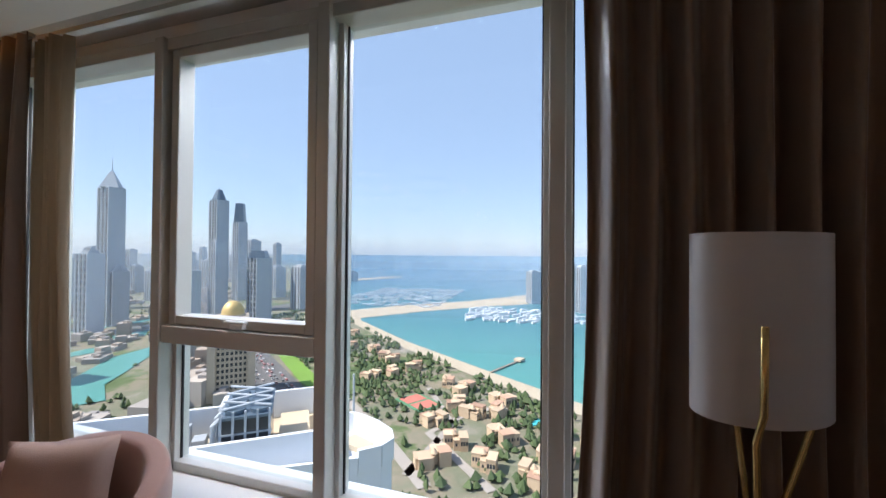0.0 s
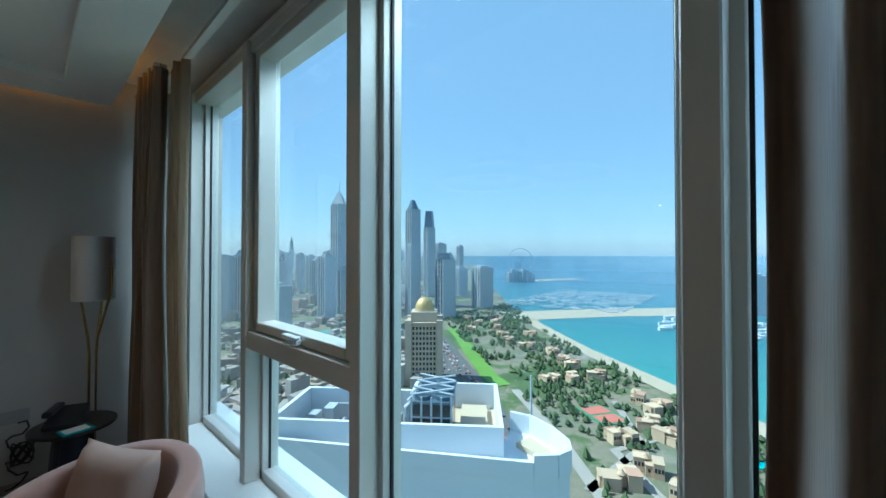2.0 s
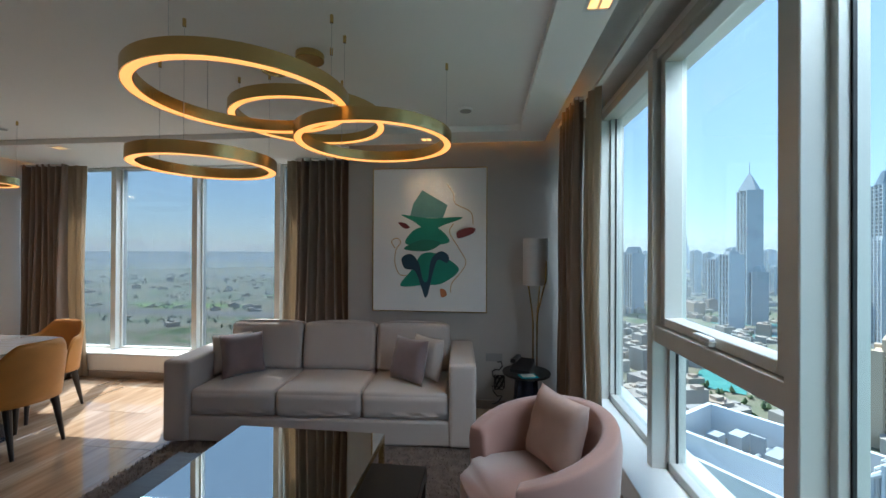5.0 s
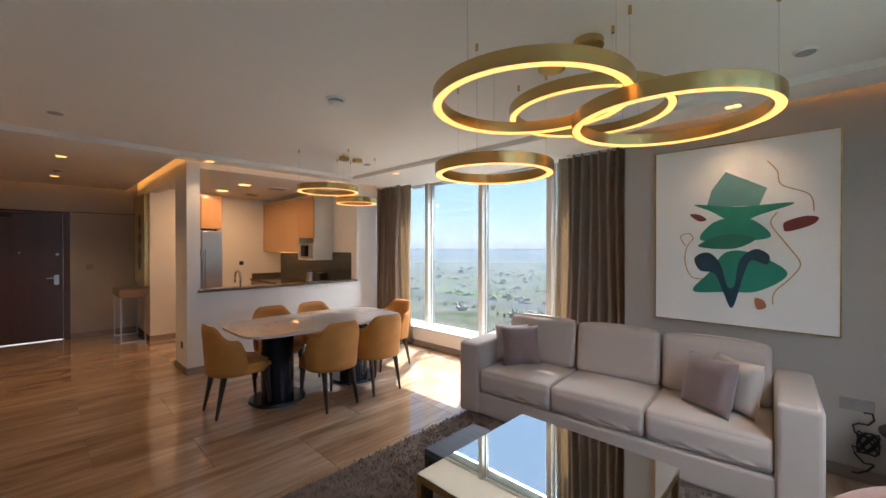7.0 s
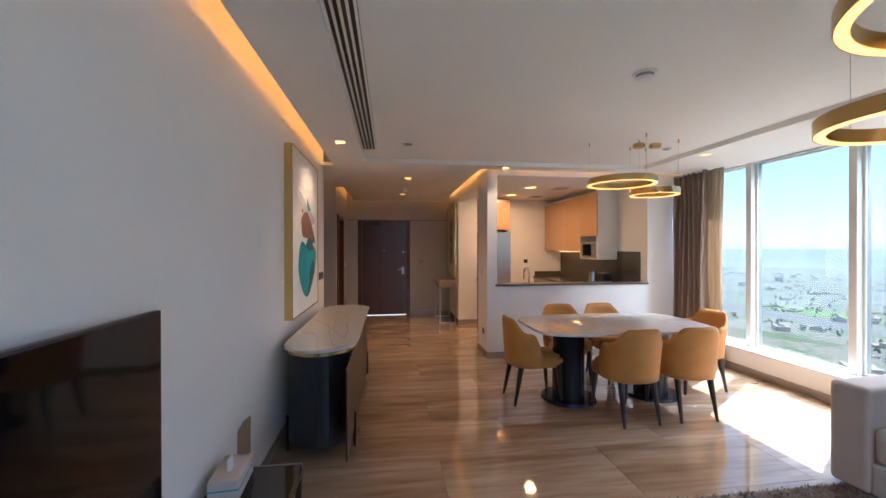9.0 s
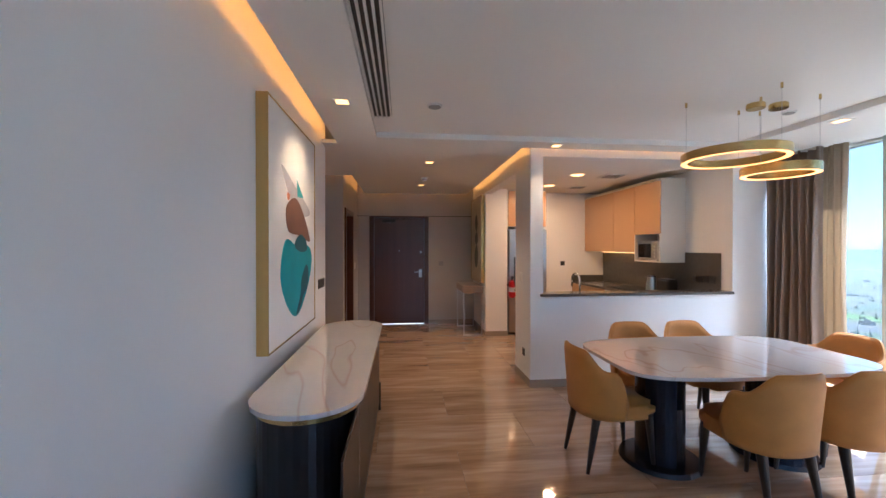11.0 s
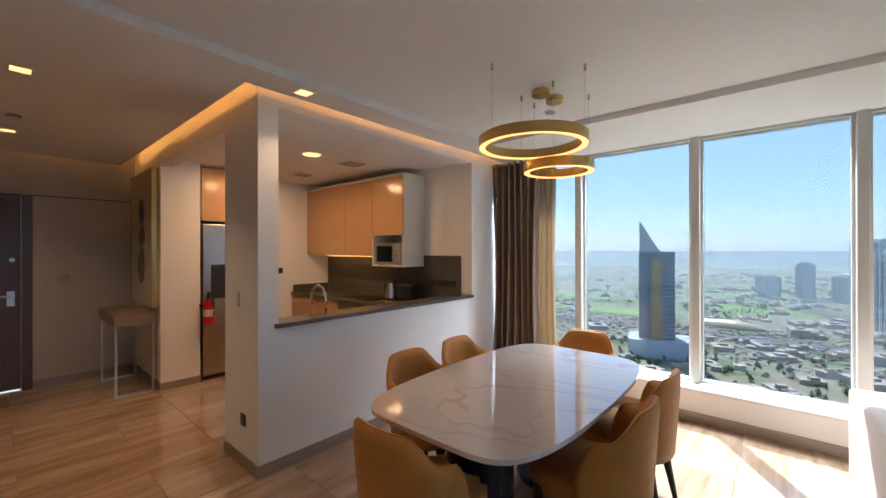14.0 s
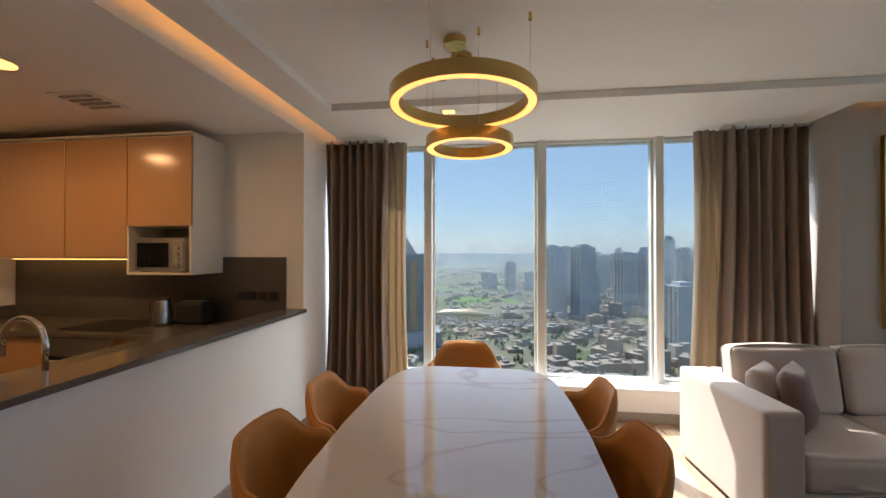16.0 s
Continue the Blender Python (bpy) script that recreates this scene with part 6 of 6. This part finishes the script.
bm = bmesh.new()
for y in (-17, -15):
    for x, z in ((-20, 138), (4, 138), (-20, 180)):
        bm.verts.new((x, y, z))
bm.verts.ensure_lookup_table()
for f in ((0, 1, 2), (5, 4, 3), (0, 3, 4, 1), (1, 4, 5, 2), (2, 5, 3, 0)):
    bm.faces.new([bm.verts[i] for i in f])
part("sail_top", bm, TWPALE, gt, "pale triangular roof screen")
part("podium", box(-34, 40, -30, 26, 0, 22), TWPALE, gt)
ms = thing("metro_station", "golden shell-roofed metro station", "station", pose(-75, 870, GZ, 0, 0, -6))
bm = bmesh.new()
bmesh.ops.create_uvsphere(bm, u_segments=24, v_segments=10, radius=1)
for v in bm.verts:
    v.co = Vector((v.co.x * 62, v.co.y * 16, max(v.co.z, 0) * 13))
part("shell_roof", bm, mat("gold_shell", (0.55, 0.46, 0.30), 0.4, 0.4, bump=0), ms, smooth=True)
for az, d, w, s in ((80.2, 1500, 38, .015), (78.3, 1550, 36, .001), (77.3, 1500, 34, -.002), (75.4, 1600, 40, -.012), (73.9, 1650, 40, -.006), (73.0, 1600, 36, -.002), (71.9, 1700, 40, -.006), (70.7, 1650, 36, -.001), (69.5, 1800, 36, -.01),
                    (67.5, 2200, 40, .035), (66.0, 1700, 42, .007), (65.0, 1800, 40, -.006), (66.3, 620, 36, -.074), (87.9, 1500, 34, -.028), (84.5, 1450, 60, -.05), (82.6, 1500, 70, -.055), (91, 1500, 50, -.055), (81.4, 1350, 60, -.05)):
    tower(az, d, w, 1.5 + s * d, "grey-blue tower rising over the plain", TWGLASS if 1590 < d < 3000 else TWPALE, "taper" if s > .01 else "flat", floors=16, group="towers over the plain")

# observation wheel on its island
aw = radians(31.9)
wh = thing("observation_wheel", "giant pale observation wheel on an island", "ferris wheel", pose(2050 * math.cos(aw), 2050 * math.sin(aw), 0, 0, 0, 122))
part("rim", tube([(62 * math.cos(t), 0, -30 + 62 * math.sin(t)) for t in np.linspace(0, 2 * math.pi, 49)], 1.6, 6), TWPALE, wh)
for k in range(12):
    t = k * math.pi / 6
    part("spoke", rod((0, 0, -30), (61 * math.cos(t), 0, -30 + 61 * math.sin(t)), 0.35, n=5), TWPALE, wh)
for s in (-1, 1):
    part("support_leg", rod((s * 34, 0, GZ), (0, 0, -30), 3.0, 1.5), TWPALE, wh)
for k in range(7):
    tower(30.4 + k * 0.5, 2010, 34, -95 + 8 * (k % 3), "low apartment block on the island", TWPALE, floors=5)

# neighbouring white building just below, with plant on its roof
nb = thing("white_building", "white-rendered neighbouring building with parapets and roof plant", "building", pose(24, 52, -20, 0, 0, math.degrees(math.atan2(-23.6, 18.5))))
LN = 30.0
part("wall", box(0, LN, 0, 0.6, -120, 0), WHITEW, nb)
part("wall", box(-0.6, 0, 0, 12, -120, 0), WHITEW, nb)
part("wall", box(LN - 0.6, LN, 0.6, 16, -120, 0), WHITEW, nb)
part("wall", box(-0.6, 17, 12, 12.6, -120, 0), WHITEW, nb)
part("wall", box(17.0, LN, 16, 16.6, -120, 0), WHITEW, nb)
part("wall", box(16.4, 17.0, 12.6, 16.6, -120, 0), WHITEW, nb)
part("roof", box(0, LN - 0.6, 0.6, 12, -4.4, -4.0), ROOFB, nb)
part("roof", box(17.0, LN - 0.6, 12, 16, -4.4, -4.0), ROOFB, nb)
part("roof_slab", box(24.2, 28.2, 6.5, 15, -4, -3.0), ROOFB, nb)
ct = part("cooling_plant", box(18.2, 23.4, 1.6, 10.5, -4, 2.0), DARKGL, nb, "dark louvred cooling plant")
part("plant_deck", box(18.0, 23.6, 1.4, 10.7, 2.0, 2.3), TWGLASS, ct, "blue-grey steel deck over the plant")
for k in range(5):
    part("post", box(18.05 + k * 1.3, 18.3 + k * 1.3, 1.2, 1.4, -4, 3.0), TWPALE, ct)
for z in (-2.2, 0.2):
    part("rail", box(18.0, 23.6, 1.42, 1.58, z, z + 0.18), TWPALE, ct)
for i in range(2):
    for j in range(3):
        part("fan_casing", cyl(1.1, 1.15, 2.3, 2.8, 20, (19.5 + i * 2.7, 3.0 + j * 2.9)), TWGLASS, ct)
for j in range(3):
    part("gantry_beam", rod((18.1, 2.4 + j * 2.9, 2.9), (23.5, 3.6 + j * 2.9, 3.4), 0.16), TWPALE, ct)
    part("gantry_beam", rod((18.1, 4.0 + j * 2.9, 3.4), (23.5, 2.6 + j * 2.9, 2.9), 0.16), TWPALE, ct)
for k in range(3):
    part("pipe", tube([(17.3, 2 + k * 2.4, -3.4), (17.3, 2 + k * 2.4, 1.4), (18.4, 2 + k * 2.4, 2.4)], 0.28, 8), TWPALE, nb)
for k in range(7):
    part("roof_unit", box(1.5 + k * 2.1, 3.0 + k * 2.1, 7.0 + (k % 3) * 1.2, 9.0 + (k % 2) * 1.6, -4, -2.2 + 0.5 * (k % 3)), TWPALE, nb)
part("pipe", tube([(1, 3, -3.5), (6.5, 3, -3.5), (6.8, 14, -3.5)], 0.35, 8), TWPALE, nb)
lw = thing("white_annex", "white-tiled lower wing with a curved parapet", "building", pose(0, 0, -22))
outer = [(23, 51.4), (41.0, 23.4), (43.0, 21.5), (45.0, 21.0), (47.0, 22.2), (49.0, 25.4), (50.2, 29.2), (49.5, 32)]
part("wall", prism(outer + [(43, 29.5), (24.4, 53.2)][0:1], -118, -1.6), WHITEW, lw)
for (x0, y0), (x1, y1) in zip(outer, outer[1:]):
    d = Vector((x1 - x0, y1 - y0))
    q = box(0, d.length, -0.25, 0.25, -1.6, 1.0 if x0 > 24 else 0.2)
    part("parapet", q, WHITEW, lw).matrix_basis = pose(x0, y0, 0, 0, 0, math.degrees(math.atan2(d.y, d.x)))
part("roof_slab", prism([(44.4, 23.8), (46.6, 24.2), (48.2, 28), (45.6, 28.6)], -1.6, -0.9), ROOFB, lw)
mp_ = thing("mast", "slender grey pole rising beside the road", "mast", pose(120, 70, GZ))
part("pole", rod((0, 0, 0), (0, 0, 100), 0.9, 0.35, 8), TWPALE, mp_)


# ---- floor tiles, last: one shared mesh per size ----
fl = bpy.data.objects["floor"]
TW, TL, G = 0.60, 1.20, 0.0012
meshes = {}


def tile(x0, x1, y0, y1):
    key = (round(x1 - x0, 3), round(y1 - y0, 3))
    if key not in meshes:
        b = box(-key[0] / 2 + G, key[0] / 2 - G, -key[1] / 2 + G, key[1] / 2 - G, -0.006, 0, 0.0012, 1)
        me = bpy.data.meshes.new("tile")
        b.to_mesh(me)
        b.free()
        me.materials.append(STONE)
        meshes[key] = me
    ob = new("tile", meshes[key])
    ob.parent = fl
    ob.location = ((x0 + x1) / 2, (y0 + y1) / 2, 0)


for rx0, rx1, ry0, ry1 in ((KX, 2.63, SY, 4.82), (WX - 0.1, KX, -0.33, 1.92), (-5.47, KX - 0.03, -2.6, -0.33), (-6.95, KX, 1.92, 4.30)):
    nx, row = math.ceil((rx1 - rx0) / TW), 0
    for i in range(nx):
        y = ry0 - (TL / 2 if i % 2 else 0)
        while y < ry1:
            a, b = max(y, ry0), min(y + TL, ry1)
            if b - a > 0.03:
                tile(rx0 + i * TW, min(rx0 + (i + 1) * TW, rx1), a, b)
            y += TL
